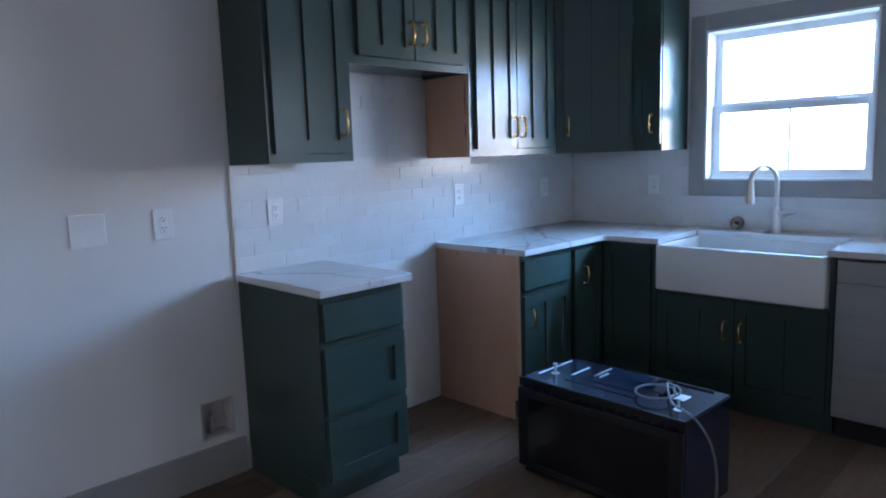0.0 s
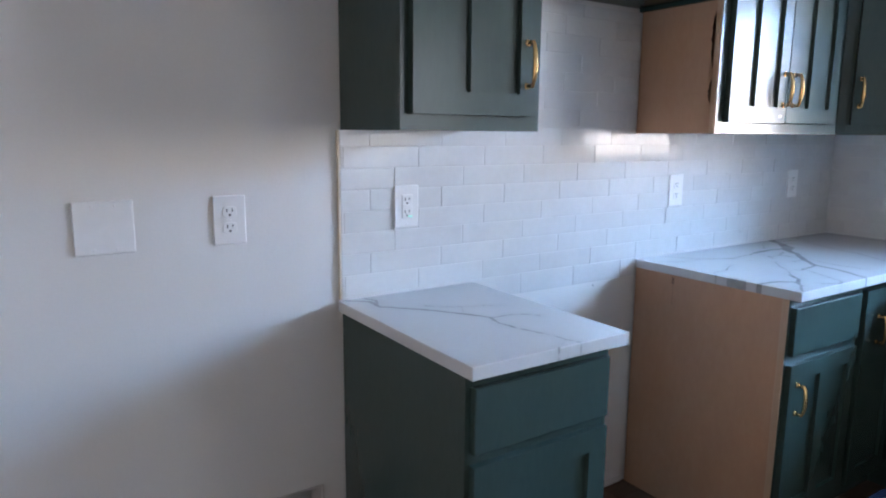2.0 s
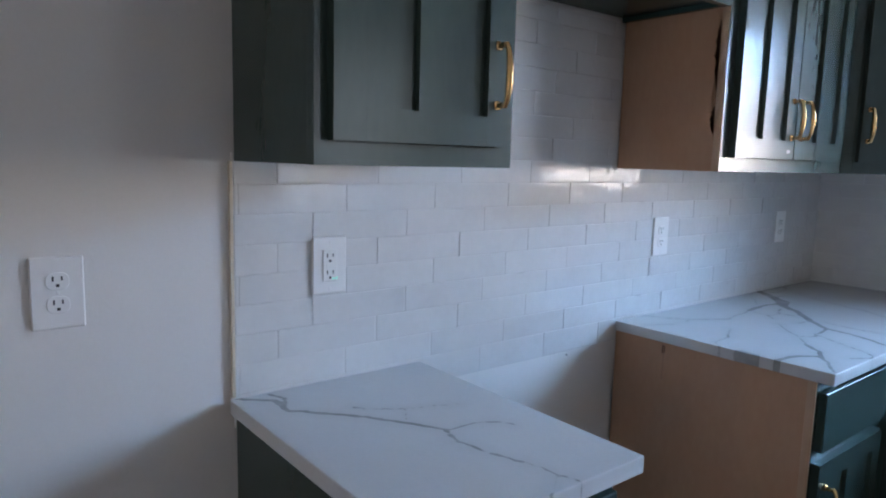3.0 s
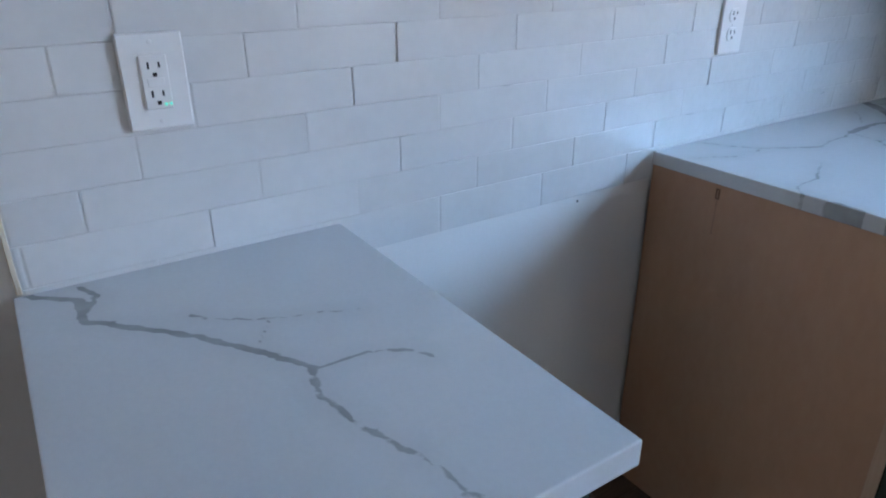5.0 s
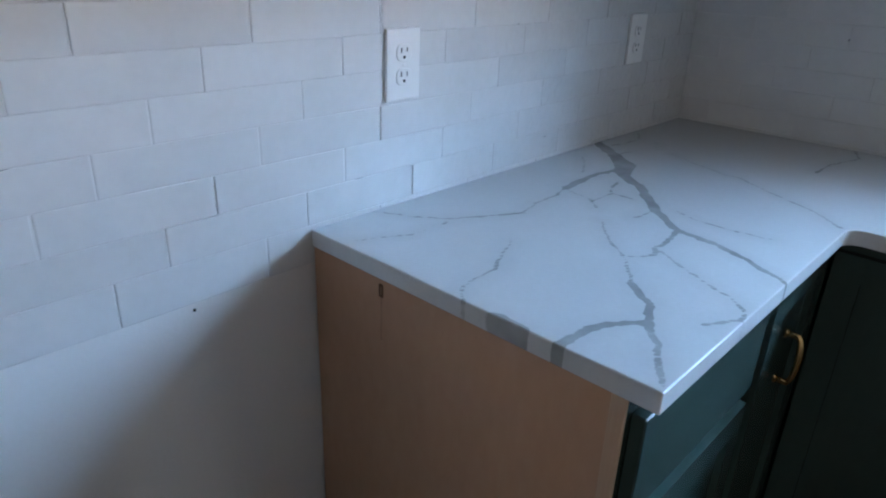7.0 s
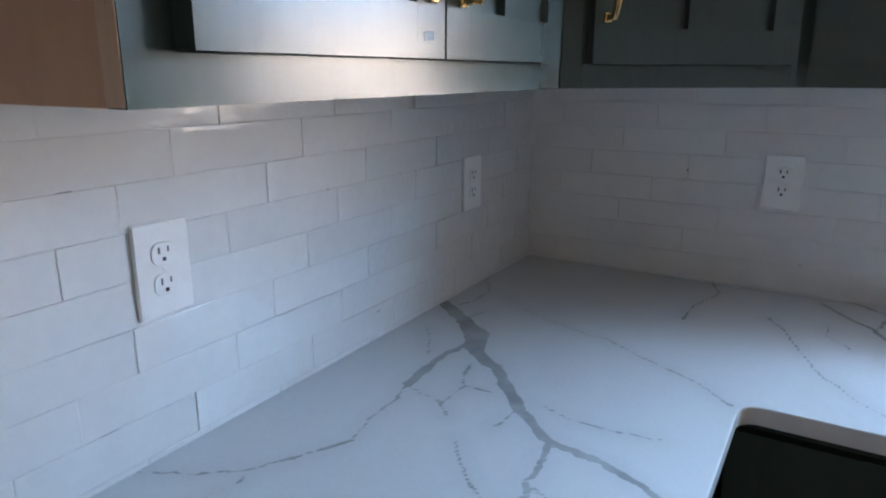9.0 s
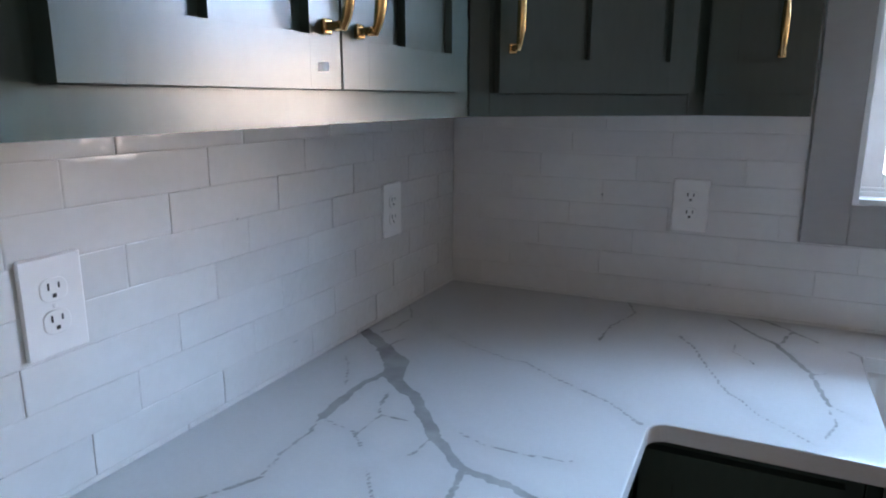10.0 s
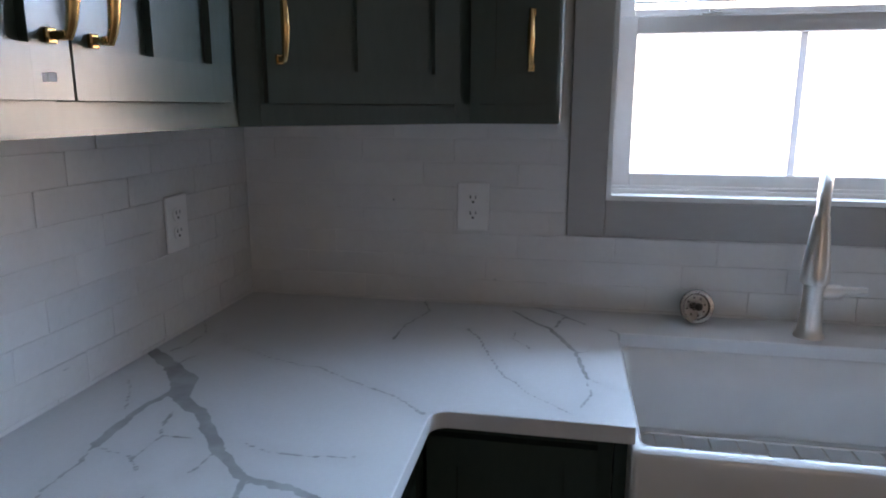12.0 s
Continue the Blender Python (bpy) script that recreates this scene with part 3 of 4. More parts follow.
part("toe_kick", boxes(((0.504, -0.902, FLOOR), (0.520, -0.504, TK)), ((0.520, -0.520, FLOOR), (0.915, -0.504, TK)), r=0.0006), M_GREEN, cab)
d = front("door", cab, -0.876, -0.606, 0.158, 0.858, -BD, panels=1)
d.matrix_local = pose(0, 0, 0, 0, 0, 90)
pull(d, -0.790, 0.662, 0.766, -BD - 0.020)
front("door", cab, 0.606, 0.890, 0.158, 0.858, -BD, panels=1)

cab = thing("sink_cabinet", "dark green sink base cabinet with two closed shaker doors", "cabinet", group="base cabinets")
part("bottom", boxes(((0.917, -0.560, TK), (1.770, -0.001, TK + 0.018)), r=0.0006), M_GREEN, cab)
for a, b in ((0.917, 0.932), (1.755, 1.770)):
    part("side_panel", boxes(((a, -0.560, TK + 0.018), (b, -0.001, 0.64)), r=0.0006), M_GREEN, cab)
for a, b in ((0.917, 0.940), (1.747, 1.770)):
    part("stile", boxes(((a, -BD, TK), (b, -0.560, 0.882)), r=0.0006), M_GREEN, cab)
for a, b in ((0.606, 0.640), (TK, TK + 0.02)):
    part("rail", boxes(((0.940, -BD, a), (1.747, -0.560, b)), r=0.0006), M_GREEN, cab)
toe(cab, 0.917, 1.770)
for u0, u1, uh in ((0.935, 1.338, 1.292), (1.342, 1.752, 1.372)):
    d = front("door", cab, u0, u1, 0.158, 0.626, -BD, panels=2)
    pull(d, uh, 0.418, 0.524, -BD - 0.020)

dw = thing("dishwasher", "grey steel dishwasher with a recessed pocket handle, closed", "dishwasher")
part("body", boxes(((1.778, -0.560, FLOOR + 0.10), (2.374, -0.02, CB - 0.004)), r=0.002), M_BLACK, dw)
part("door", boxes(((1.780, -0.606, 0.155), (2.372, -0.5605, 0.770)), r=0.003), M_DW, dw, "brushed grey steel door")
part("control_panel", boxes(((1.780, -0.606, 0.800), (2.372, -0.5605, 0.872)), r=0.003), M_DW, dw)
part("pocket_handle", boxes(((1.780, -0.588, 0.7705), (2.372, -0.5605, 0.7995)), r=0.002), M_DW, dw, "recessed pocket handle")
part("toe_kick", boxes(((1.782, -0.530, FLOOR), (2.370, -0.505, 0.136)), r=0.001), M_BLACK, dw)
part("end_panel", boxes(((2.380, -0.600, FLOOR), (2.398, -0.002, CB - 0.001)), r=0.001), M_GREEN,
     thing("end_panel_unit", "dark green panel closing the cabinet run", "cabinet panel"))

# ---- countertops ----
LEFT_VEINS = [
    (((0.0, -2.512), (0.055, -2.455), (0.114, -2.458), (0.163, -2.408), (0.233, -2.349), (0.291, -2.307), (0.351, -2.274)), 0.014, 0.011),
    (((0.351, -2.274), (0.399, -2.286), (0.455, -2.275), (0.535, -2.248), (0.62, -2.230)), 0.010, 0.004),
    (((0.014, -2.449), (0.055, -2.435), (0.093, -2.454)), 0.010, 0.012),
    (((0.280, -2.304), (0.250, -2.290), (0.229, -2.272)), 0.005, 0.003),
    (((0.166, -2.353), (0.205, -2.314), (0.229, -2.272), (0.248, -2.221), (0.266, -2.174)), 0.003, 0.003),
    (((0.356, -2.267), (0.355, -2.214), (0.374, -2.174), (0.401, -2.157)), 0.005, 0.005),
    (((0.581, -2.241), (0.600, -2.262), (0.622, -2.299)), 0.003, 0.003),
]
CORNER_VEINS = [
    (((-0.010, -0.447), (0.045, -0.490), (0.089, -0.527)), 0.024, 0.030),
    (((0.089, -0.527), (0.122, -0.556), (0.150, -0.583)), 0.030, 0.048),
    (((0.150, -0.583), (0.165, -0.610), (0.178, -0.640)), 0.048, 0.038),
    (((0.178, -0.640), (0.194, -0.660), (0.213, -0.676)), 0.034, 0.022),
    (((0.213, -0.676), (0.246, -0.696), (0.265, -0.714), (0.305, -0.766), (0.344, -0.809), (0.405, -0.864)), 0.024, 0.016),
    (((0.405, -0.864), (0.440, -0.876), (0.491, -0.884), (0.555, -0.912), (0.625, -0.953)), 0.014, 0.008),
    (((0.160, -0.632), (0.147, -0.690), (0.148, -0.750), (0.155, -0.822)), 0.010, 0.019),
    (((0.155, -0.822), (0.168, -0.873), (0.170, -0.940), (0.185, -1.005), (0.126, -1.117), (0.064, -1.169), (-0.010, -1.207)), 0.006, 0.003),
    (((0.126, -1.117), (0.122, -1.230), (0.084, -1.309)), 0.003, 0.002),
    (((0.160, -0.826), (0.183, -0.836), (0.224, -0.844), (0.258, -0.880)), 0.004, 0.004),
    (((0.233, -0.848), (0.235, -0.786), (0.212, -0.744), (0.205, -0.704)), 0.003, 0.004),
    (((0.240, -0.783), (0.285, -0.785)), 0.004, 0.002),
    (((0.050, -0.600), (0.098, -0.667), (0.121, -0.712)), 0.004, 0.003),
    (((0.340, -0.818), (0.333, -0.874)), 0.003, 0.003),
]
FRONT_VEINS = [
    (((0.414, -0.868), (0.426, -0.936), (0.428, -0.977), (0.438, -0.999), (0.430, -1.015), (0.410, -1.041)), 0.009, 0.003),
    (((0.431, -0.975), (0.515, -1.026), (0.576, -1.054), (0.609, -1.076), (0.616, -1.109), (0.585, -1.157)), 0.005, 0.004),
    (((0.301, -0.933), (0.359, -1.002), (0.410, -1.041), (0.462, -1.117)), 0.004, 0.005),
    (((0.462, -1.117), (0.509, -1.157), (0.535, -1.204), (0.567, -1.247), (0.610, -1.318)), 0.014, 0.007),
    (((0.537, -1.202), (0.512, -1.228), (0.488, -1.275), (0.486, -1.338)), 0.009, 0.015),
    (((0.249, -1.121), (0.299, -1.226), (0.307, -1.300), (0.337, -1.340)), 0.005, 0.004),
    (((0.372, -1.335), (0.394, -1.333), (0.433, -1.336)), 0.012, 0.020),
]
WINDOW_VEINS = [
    (((0.180, -0.408), (0.252, -0.445), (0.325, -0.474), (0.371, -0.477), (0.434, -0.519), (0.549, -0.582), (0.608, -0.635)), 0.003, 0.005),
    (((0.369, -0.780), (0.413, -0.797), (0.464, -0.801), (0.540, -0.790)), 0.004, 0.003),
    (((0.474, 0.0), (0.503, -0.087), (0.471, -0.196), (0.469, -0.300)), 0.005, 0.004),
    (((0.616, -0.200), (0.649, -0.253), (0.677, -0.339), (0.711, -0.431), (0.773, -0.525), (0.845, -0.590)), 0.006, 0.003),
    (((0.721, -0.190), (0.722, -0.245), (0.761, -0.300)), 0.004, 0.003),
    (((0.005, -0.253), (0.050, -0.331), (0.055, -0.407), (0.039, -0.453)), 0.004, 0.004),
    (((0.105, -0.340), (0.132, -0.388)), 0.003, 0.002),
    (((0.105, -0.463), (0.090, -0.515)), 0.003, 0.003),
]
BACK_VEINS = [
    (((0.705, -0.040), (0.750, -0.112), (0.798, -0.164)), 0.008, 0.010),
    (((0.761, 0.0), (0.819, -0.049), (0.874, -0.115)), 0.009, 0.007),
    (((0.828, -0.070), (0.806, -0.150)), 0.006, 0.006),
    (((0.798, -0.164), (0.850, -0.292), (0.862, -0.366), (0.876, -0.442)), 0.010, 0.007),
    (((0.876, -0.442), (0.915, -0.474)), 0.004, 0.003),
    (((0.870, -0.450), (0.880, -0.507), (0.860, -0.565)), 0.003, 0.004),
    (((0.853, -0.308), (0.884, -0.286)), 0.003, 0.002),
    (((0.930, -0.150), (0.947, -0.168)), 0.008, 0.006),
    (((1.900, -0.100), (2.020, -0.300), (2.100, -0.620)), 0.010, 0.005),
]


def vein_field(pts, veins):
    """Signed distance in metres from each point to the nearest vein's edge."""
    pts = np.array([(p[0] + 0.005 * noise.noise((p[0] * 34, p[1] * 34, 2.0)) + 0.003 * noise.noise((p[0] * 110, p[1] * 110, 4.0)),
                     p[1] + 0.005 * noise.noise((p[0] * 34, p[1] * 34, 7.0)) + 0.003 * noise.noise((p[0] * 110, p[1] * 110, 9.0))) for p in pts])
    best = np.full(len(pts), 1.0)
    for line, w0, w1 in veins:
        line = np.array(line)
        total = len(line) - 1
        for k in range(total):
            a, b = line[k], line[k + 1]
            s = np.clip(((pts - a) @ (b - a)) / ((b - a) @ (b - a)), 0, 1)
            d = np.linalg.norm(pts - (a + s[:, None] * (b - a)), axis=1)
            w = w0 + (w1 - w0) * (k + s) / total
            best = np.minimum(best, d - w / 2)
    return best


def slab(name, rects, veins, label, fillet=None, step=0.006):
    """A stone slab from rectangles that meet edge to edge, finely gridded so that it can carry its vein field."""
    xs = sorted({v for r in rects for v in (r[0], r[1])})
    ys = sorted({v for r in rects for v in (r[2], r[3])})

    def grid(edges):
        out = [edges[0]]
        for a, b in zip(edges, edges[1:]):
            n = max(1, round((b - a) / step))
            out += [a + (b - a) * (k + 1) / n for k in range(n)]
        return out
    gx, gy = grid(xs), grid(ys)
    verts, index, faces = [], {}, []

    def vid(i, j, z):
        key = (i, j, z)
        if key not in index:
            index[key] = len(verts)
            verts.append((gx[i], gy[j], z))
        return index[key]
    cells = set()
    for i in range(len(gx) - 1):
        for j in range(len(gy) - 1):
            cx, cy = (gx[i] + gx[i + 1]) / 2, (gy[j] + gy[j + 1]) / 2
            if any(r[0] < cx < r[1] and r[2] < cy < r[3] for r in rects):
                cells.add((i, j))
    for i, j in cells:
        faces.append((vid(i, j, CT), vid(i + 1, j, CT), vid(i + 1, j + 1, CT), vid(i, j + 1, CT)))
        faces.append((vid(i, j + 1, CB), vid(i + 1, j + 1, CB), vid(i + 1, j, CB), vid(i, j, CB)))
        for di, dj, p, q in ((-1, 0, (i, j + 1), (i, j)), (1, 0, (i + 1, j), (i + 1, j + 1)), (0, -1, (i, j), (i + 1, j)), (0, 1, (i + 1, j + 1), (i, j + 1))):
            if (i + di, j + dj) not in cells:
                faces.append((vid(*p, CB), vid(*q, CB), vid(*q, CT), vid(*p, CT)))
    if fillet:
        cx, cy, r = fillet
        arc = [(cx + r - r * math.sin(a), cy - r + r * math.cos(a)) for a in (math.pi / 2 * k / 8 for k in range(9))]
        base = len(verts)
        verts += [(cx - 0.0005, cy + 0.0005, CT), (cx - 0.0005, cy + 0.0005, CB)]
        for x, y in arc:
            verts += [(x, y, CT), (x, y, CB)]
        for k in range(8):
            t0, b0, t1, b1 = base + 2 + 2 * k, base + 3 + 2 * k, base + 4 + 2 * k, base + 5 + 2 * k
            faces += [(base, t1, t0), (base + 1, b0, b1), (t0, t1, b1, b0)]
    me = bpy.data.meshes.new(name)
    me.from_pydata(verts, [], faces)
    me.update()
    bm = bmesh.new()
    bm.from_mesh(me)
    bmesh.ops.recalc_face_normals(bm, faces=bm.faces)
    sharp = [e for e in bm.edges if len(e.link_faces) == 2 and e.calc_face_angle(0) > 1.0]
    bmesh.ops.bevel(bm, geom=sharp, offset=0.0028, segments=3, affect="EDGES", profile=0.6)
    bm.to_mesh(me)
    bm.free()
    at = me.attributes.new("vein", "FLOAT", "POINT")
    at.data.foreach_set("value", vein_field([v.co for v in me.vertices], veins))
    me.materials.append(M_QUARTZ)
    return tagged(new(name, me), label, "countertop")


SINK_X = (0.945, 1.741)
SINK_BACK = -0.165
CF = 0.620
slab("countertop", [(0.0003, CF, -2.524, -2.072)], [(line, a * 0.75, b * 0.75) for line, a, b in LEFT_VEINS], "small white quartz countertop with grey veins on the drawer cabinet")
slab("countertop", [(0.0003, CF, -1.332, -CF), (0.0003, SINK_X[0], -CF, -0.0003), (SINK_X[0], SINK_X[1], SINK_BACK, -0.0003), (SINK_X[1], 2.410, -CF, -0.0003)],
     CORNER_VEINS + FRONT_VEINS + WINDOW_VEINS + BACK_VEINS, "white quartz corner countertop with branching grey veins, cut for the sink", fillet=(CF, -CF, 0.030))

# ---- sink ----
sink = thing("apron_sink", "white fireclay apron-front sink set into the countertop", "sink")


def rounded(x0, x1, y0, y1, r, z, n=6):
    out = []
    for cx, cy, a0 in ((x1 - r, y1 - r, 0), (x0 + r, y1 - r, 90), (x0 + r, y0 + r, 180), (x1 - r, y0 + r, 270)):
        for k in range(n + 1):
            a = radians(a0 + 90 * k / n)
            out.append((cx + r * math.cos(a), cy + r * math.sin(a), z))
    return out


def loft(bm, loops, cap0=True, cap1=True):
    rings = [[bm.verts.new(p) for p in lp] for lp in loops]
    n = len(rings[0])
    for a, b in zip(rings, rings[1:]):
        for k in range(n):
            bm.faces.new((a[k], a[(k + 1) % n], b[(k + 1) % n], b[k]))
    if cap0:
        bm.faces.new(rings[0][::-1])
    if cap1:
        bm.faces.new(rings[-1])


SB, ST = 0.648, 0.8835
bm = bmesh.new()
ax0, ax1, ay0, ay1 = 0.938, 1.746, -0.640, -0.130
ix0, ix1, iy0, iy1 = 0.958, 1.728, -0.612, -0.168
loft(bm, [rounded(ax0 + 0.006, ax1 - 0.006, ay0 + 0.006, ay1, 0.010, SB), rounded(ax0, ax1, ay0, ay1, 0.012, SB + 0.006),
          rounded(ax0, ax1, ay0, ay1, 0.012, ST - 0.010), rounded(ax0 + 0.003, ax1 - 0.003, ay0 + 0.003, ay1, 0.012, ST - 0.003),
          rounded(ax0 + 0.009, ax1 - 0.009, ay0 + 0.009, ay1 - 0.005, 0.012, ST),
          rounded(ix0 - 0.006, ix1 + 0.006, iy0 - 0.006, iy1 + 0.006, 0.022, ST),
          rounded(ix0, ix1, iy0, iy1, 0.022, ST - 0.007), rounded(ix0 + 0.004, ix1 - 0.004, iy0 + 0.004, iy1 - 0.004, 0.026, 0.700),
          rounded(ix0 + 0.030, ix1 - 0.030, iy0 + 0.030, iy1 - 0.030, 0.030, 0.672), rounded(1.29, 1.39, -0.44, -0.34, 0.0499, 0.668)])
part("basin", bm, M_CERAMIC, sink, smooth=True)
bm = bmesh.new()
lathe(bm, [(0.052, 0.0), (0.054, 0.003), (0.046, 0.004), (0.040, 0.0005)], (1.34, -0.39, 0.6695))
part("drain", bm, M_STEEL, sink, "steel drain ring", smooth=True)
grid = thing("sink_grid", "steel wire protector rack lying in the sink", "sink rack")
bm = bmesh.new()
gz = 0.702
tube(bm, rounded(1.000, 1.686, -0.575, -0.200, 0.03, gz) + [rounded(1.000, 1.686, -0.575, -0.200, 0.03, gz)[0]], 0.0032, 8)
part("rim", bm, M_STEEL, grid, smooth=True)
for k in range(12):
    x = 1.030 + 0.057 * k
    bm = bmesh.new()
    tube(bm, [(x, -0.575, gz - 0.003), (x, -0.200, gz - 0.003)], 0.0022, 8)
    part("wire", bm, M_STEEL, grid, smooth=True)
for x in (1.10, 1.590):
    for y in (-0.50, -0.260):
        bm = bmesh.new()
        lathe(bm, [(0.005, 0), (0.006, 0.004), (0.006, 0.026), (0.004, 0.0285)], (x, y, 0.6715), 10)
        part("foot", bm, M_DARK, grid, "rubber foot", smooth=True)

# ---- faucet ----
faucet = thing("faucet", "brushed nickel pull-down kitchen faucet with side lever behind the sink", "faucet")
FX, FY = 1.353, -0.106
dirx, diry = -0.33, -0.944
bm = bmesh.new()
lathe(bm, [(0.031, 0.0), (0.031, 0.004), (0.026, 0.010), (0.0235, 0.030), (0.021, 0.075), (0.0215, 0.110), (0.0205, 0.138), (0.017, 0.142)], (FX, FY, CT), 28)
part("body", bm, M_STEEL, faucet, smooth=True)
bm = bmesh.new()
R = 0.105
pts = [(FX, FY, CT + 0.138), (FX, FY, CT + 0.20), (FX, FY, CT + 0.255)]
for k in range(1, 15):
    a = math.pi * k / 16 * 1.02
    s = R - R * math.cos(a)
    pts.append((FX + dirx * s, FY + diry * s, CT + 0.255 + R * math.sin(a)))
tube(bm, pts, [0.0125] * 3 + [0.012] * 14, 18)
part("spout", bm, M_STEEL, faucet, smooth=True)
bm = bmesh.new()
e = Vector(pts[-1])
t = (e - Vector(pts[-2])).normalized()
down = Vector((0.04 * dirx, 0.04 * diry, -1)).normalized()
tube(bm, [e - t * 0.004, e + down * 0.02, e + down * 0.06, e + down * 0.105, e + down * 0.118, e + down * 0.124],
     [0.0140, 0.0165, 0.0210, 0.0255, 0.0258, 0.0225], 20)
part("spray_head", bm, M_STEEL, faucet, smooth=True)
bm = bmesh.new()
tube(bm, [(FX + 0.012, FY, CT + 0.100), (FX + 0.040, FY - 0.002, CT + 0.102), (FX + 0.052, FY - 0.002, CT + 0.103)], [0.0165, 0.0165, 0.0150], 16)
tube(bm, [(FX + 0.050, FY - 0.002, CT + 0.103), (FX + 0.065, FY - 0.006, CT + 0.107), (FX + 0.098, FY - 0.016, CT + 0.112)], [0.011, 0.008, 0.006], 12)
part("lever", bm, M_STEEL, faucet, smooth=True)

# strainer leaning on the tiles
st = thing("sink_strainer", "round steel sink strainer basket leaning against the backsplash", "strainer", pose(1.127, -0.054, CT + 0.0385, -14, 0, 10))
bm = bmesh.new()
lathe(bm, [(0.026, -0.030), (0.030, -0.026), (0.031, -0.006), (0.039, -0.003), (0.040, 0.0), (0.038, 0.0025), (0.031, 0.001), (0.028, -0.004), (0.010, -0.005)], (0, 0, 0), 32, "y")
part("basket", bm, M_DULL, st, smooth=True)
bm = bmesh.new()
lathe(bm, [(0.006, -0.006), (0.005, 0.006), (0.009, 0.010), (0.009, 0.014), (0.005, 0.017)], (0, 0, 0), 18, "y")
part("knob", bm, M_DARK, st, "dark centre knob", smooth=True)
for k in range(8):
    a = 2 * math.pi * k / 8 + 0.2
    bm = bmesh.new()
    lathe(bm, [(0.0024, -0.001), (0.0024, 0.0004), (0.001, 0.0006)], (0.021 * math.cos(a), 0.0045, 0.021 * math.sin(a)), 8, "y")
    part("hole", bm, M_DARK, st)

# ---- wall plates ----
def outlet(label, m, gfci=False, dark=True):
    """A wall plate in local x-z, its face towards -y."""
    o = thing("outlet", label, "outlet", m, "wall outlets")
    part("cover_plate", boxes(((-0.0395, -0.0065, -0.060), (0.0395, -0.0005, 0.060)), r=0.0028), M_PLASTIC, o)
    if gfci:
        part("receptacle", boxes(((-0.0165, -0.0090, -0.0335), (0.0165, -0.0060, 0.0335)), ((-0.010, -0.0100, -0.0055), (0.010, -0.0088, 0.0055)), r=0.0012), M_PLASTIC, o)
        part("indicator", boxes(((0.0065, -0.0095, -0.0290), (0.0090, -0.0088, -0.0265)), ((0.0125, -0.0095, -0.0290), (0.0150, -0.0088, -0.0265)), r=0.0003), M_LED, o, "small green light")
        zz, f = (0.0165, -0.0185), -0.0090
    else:
        for z in (0.0195, -0.0195):
            bm = bmesh.new()
            loft(bm, [rounded(-0.0170, 0.0170, z - 0.0142, z + 0.0142, 0.011, 0.0055), rounded(-0.0170, 0.0170, z - 0.0142, z + 0.0142, 0.011, 0.0078),
                      rounded(-0.0162, 0.0162, z - 0.0134, z + 0.0134, 0.0105, 0.0084)])
            bmesh.ops.transform(bm, matrix=Matrix(((1, 0, 0, 0), (0, 0, -1, 0), (0, 1, 0, 0), (0, 0, 0, 1))), verts=bm.verts)
            part("receptacle", bm, M_PLASTIC, o)
        zz, f = (0.0195, -0.0195), -0.0084
    for z in zz:
        part("slots", boxes(((-0.0079, f - 0.0004, z + 0.0002), (-0.0052, f + 0.001, z + 0.0088)), ((0.0052, f - 0.0004, z + 0.0012), (0.0076, f + 0.001, z + 0.0083)),
                            ((-0.0026, f - 0.0004, z - 0.0094), (0.0026, f + 0.001, z - 0.0044)), r=0.0004), M_DARK, o, "dark slots")
    for z in ((0.049, -0.049) if gfci else (0.0,)):
        bm = bmesh.new()
        lathe(bm, [(0.0030, 0.0062), (0.0030, 0.0068), (0.0018, 0.0074)], (0, 0, z), 10, "y")
        part("screw", bm, M_PLASTIC, o)
    return o


outlet("white duplex outlet with cover plate on the painted wall", pose(DRY, -2.805, 1.153, 0, 0, 90))
outlet("white outlet with green indicator light on the tile backsplash", pose(0.0, -2.312, 1.161, 0, 0, 90), gfci=True)
outlet("white duplex outlet on the tile backsplash beside the range gap", pose(0.0, -1.134, 1.161, 0, 0, 90))
outlet("white duplex outlet on the tile backsplash near the corner", pose(0.0, -0.336, 1.158, 0, 0, 90))
outlet("white duplex outlet on the tile backsplash beside the window", pose(0.597, 0.0, 1.163, 0, 0, 0))

bp = thing("blank_plate", "square white blank cover plate with four screws on the painted wall", "wall plate", pose(DRY, -3.080, 1.153, 0, 0, 90))
part("cover_plate", boxes(((-0.062, -0.0065, -0.060), (0.062, -0.0005, 0.060)), r=0.0028), M_PLASTIC, bp)
for x in (-0.023, 0.023):
    for z in (-0.0485, 0.0485):
        bm = bmesh.new()
        lathe(bm, [(0.0032, 0.0062), (0.0032, 0.0068), (0.0018, 0.0074)], (x, 0, z), 10, "y")
        part("screw", bm, M_PLASTIC, bp)

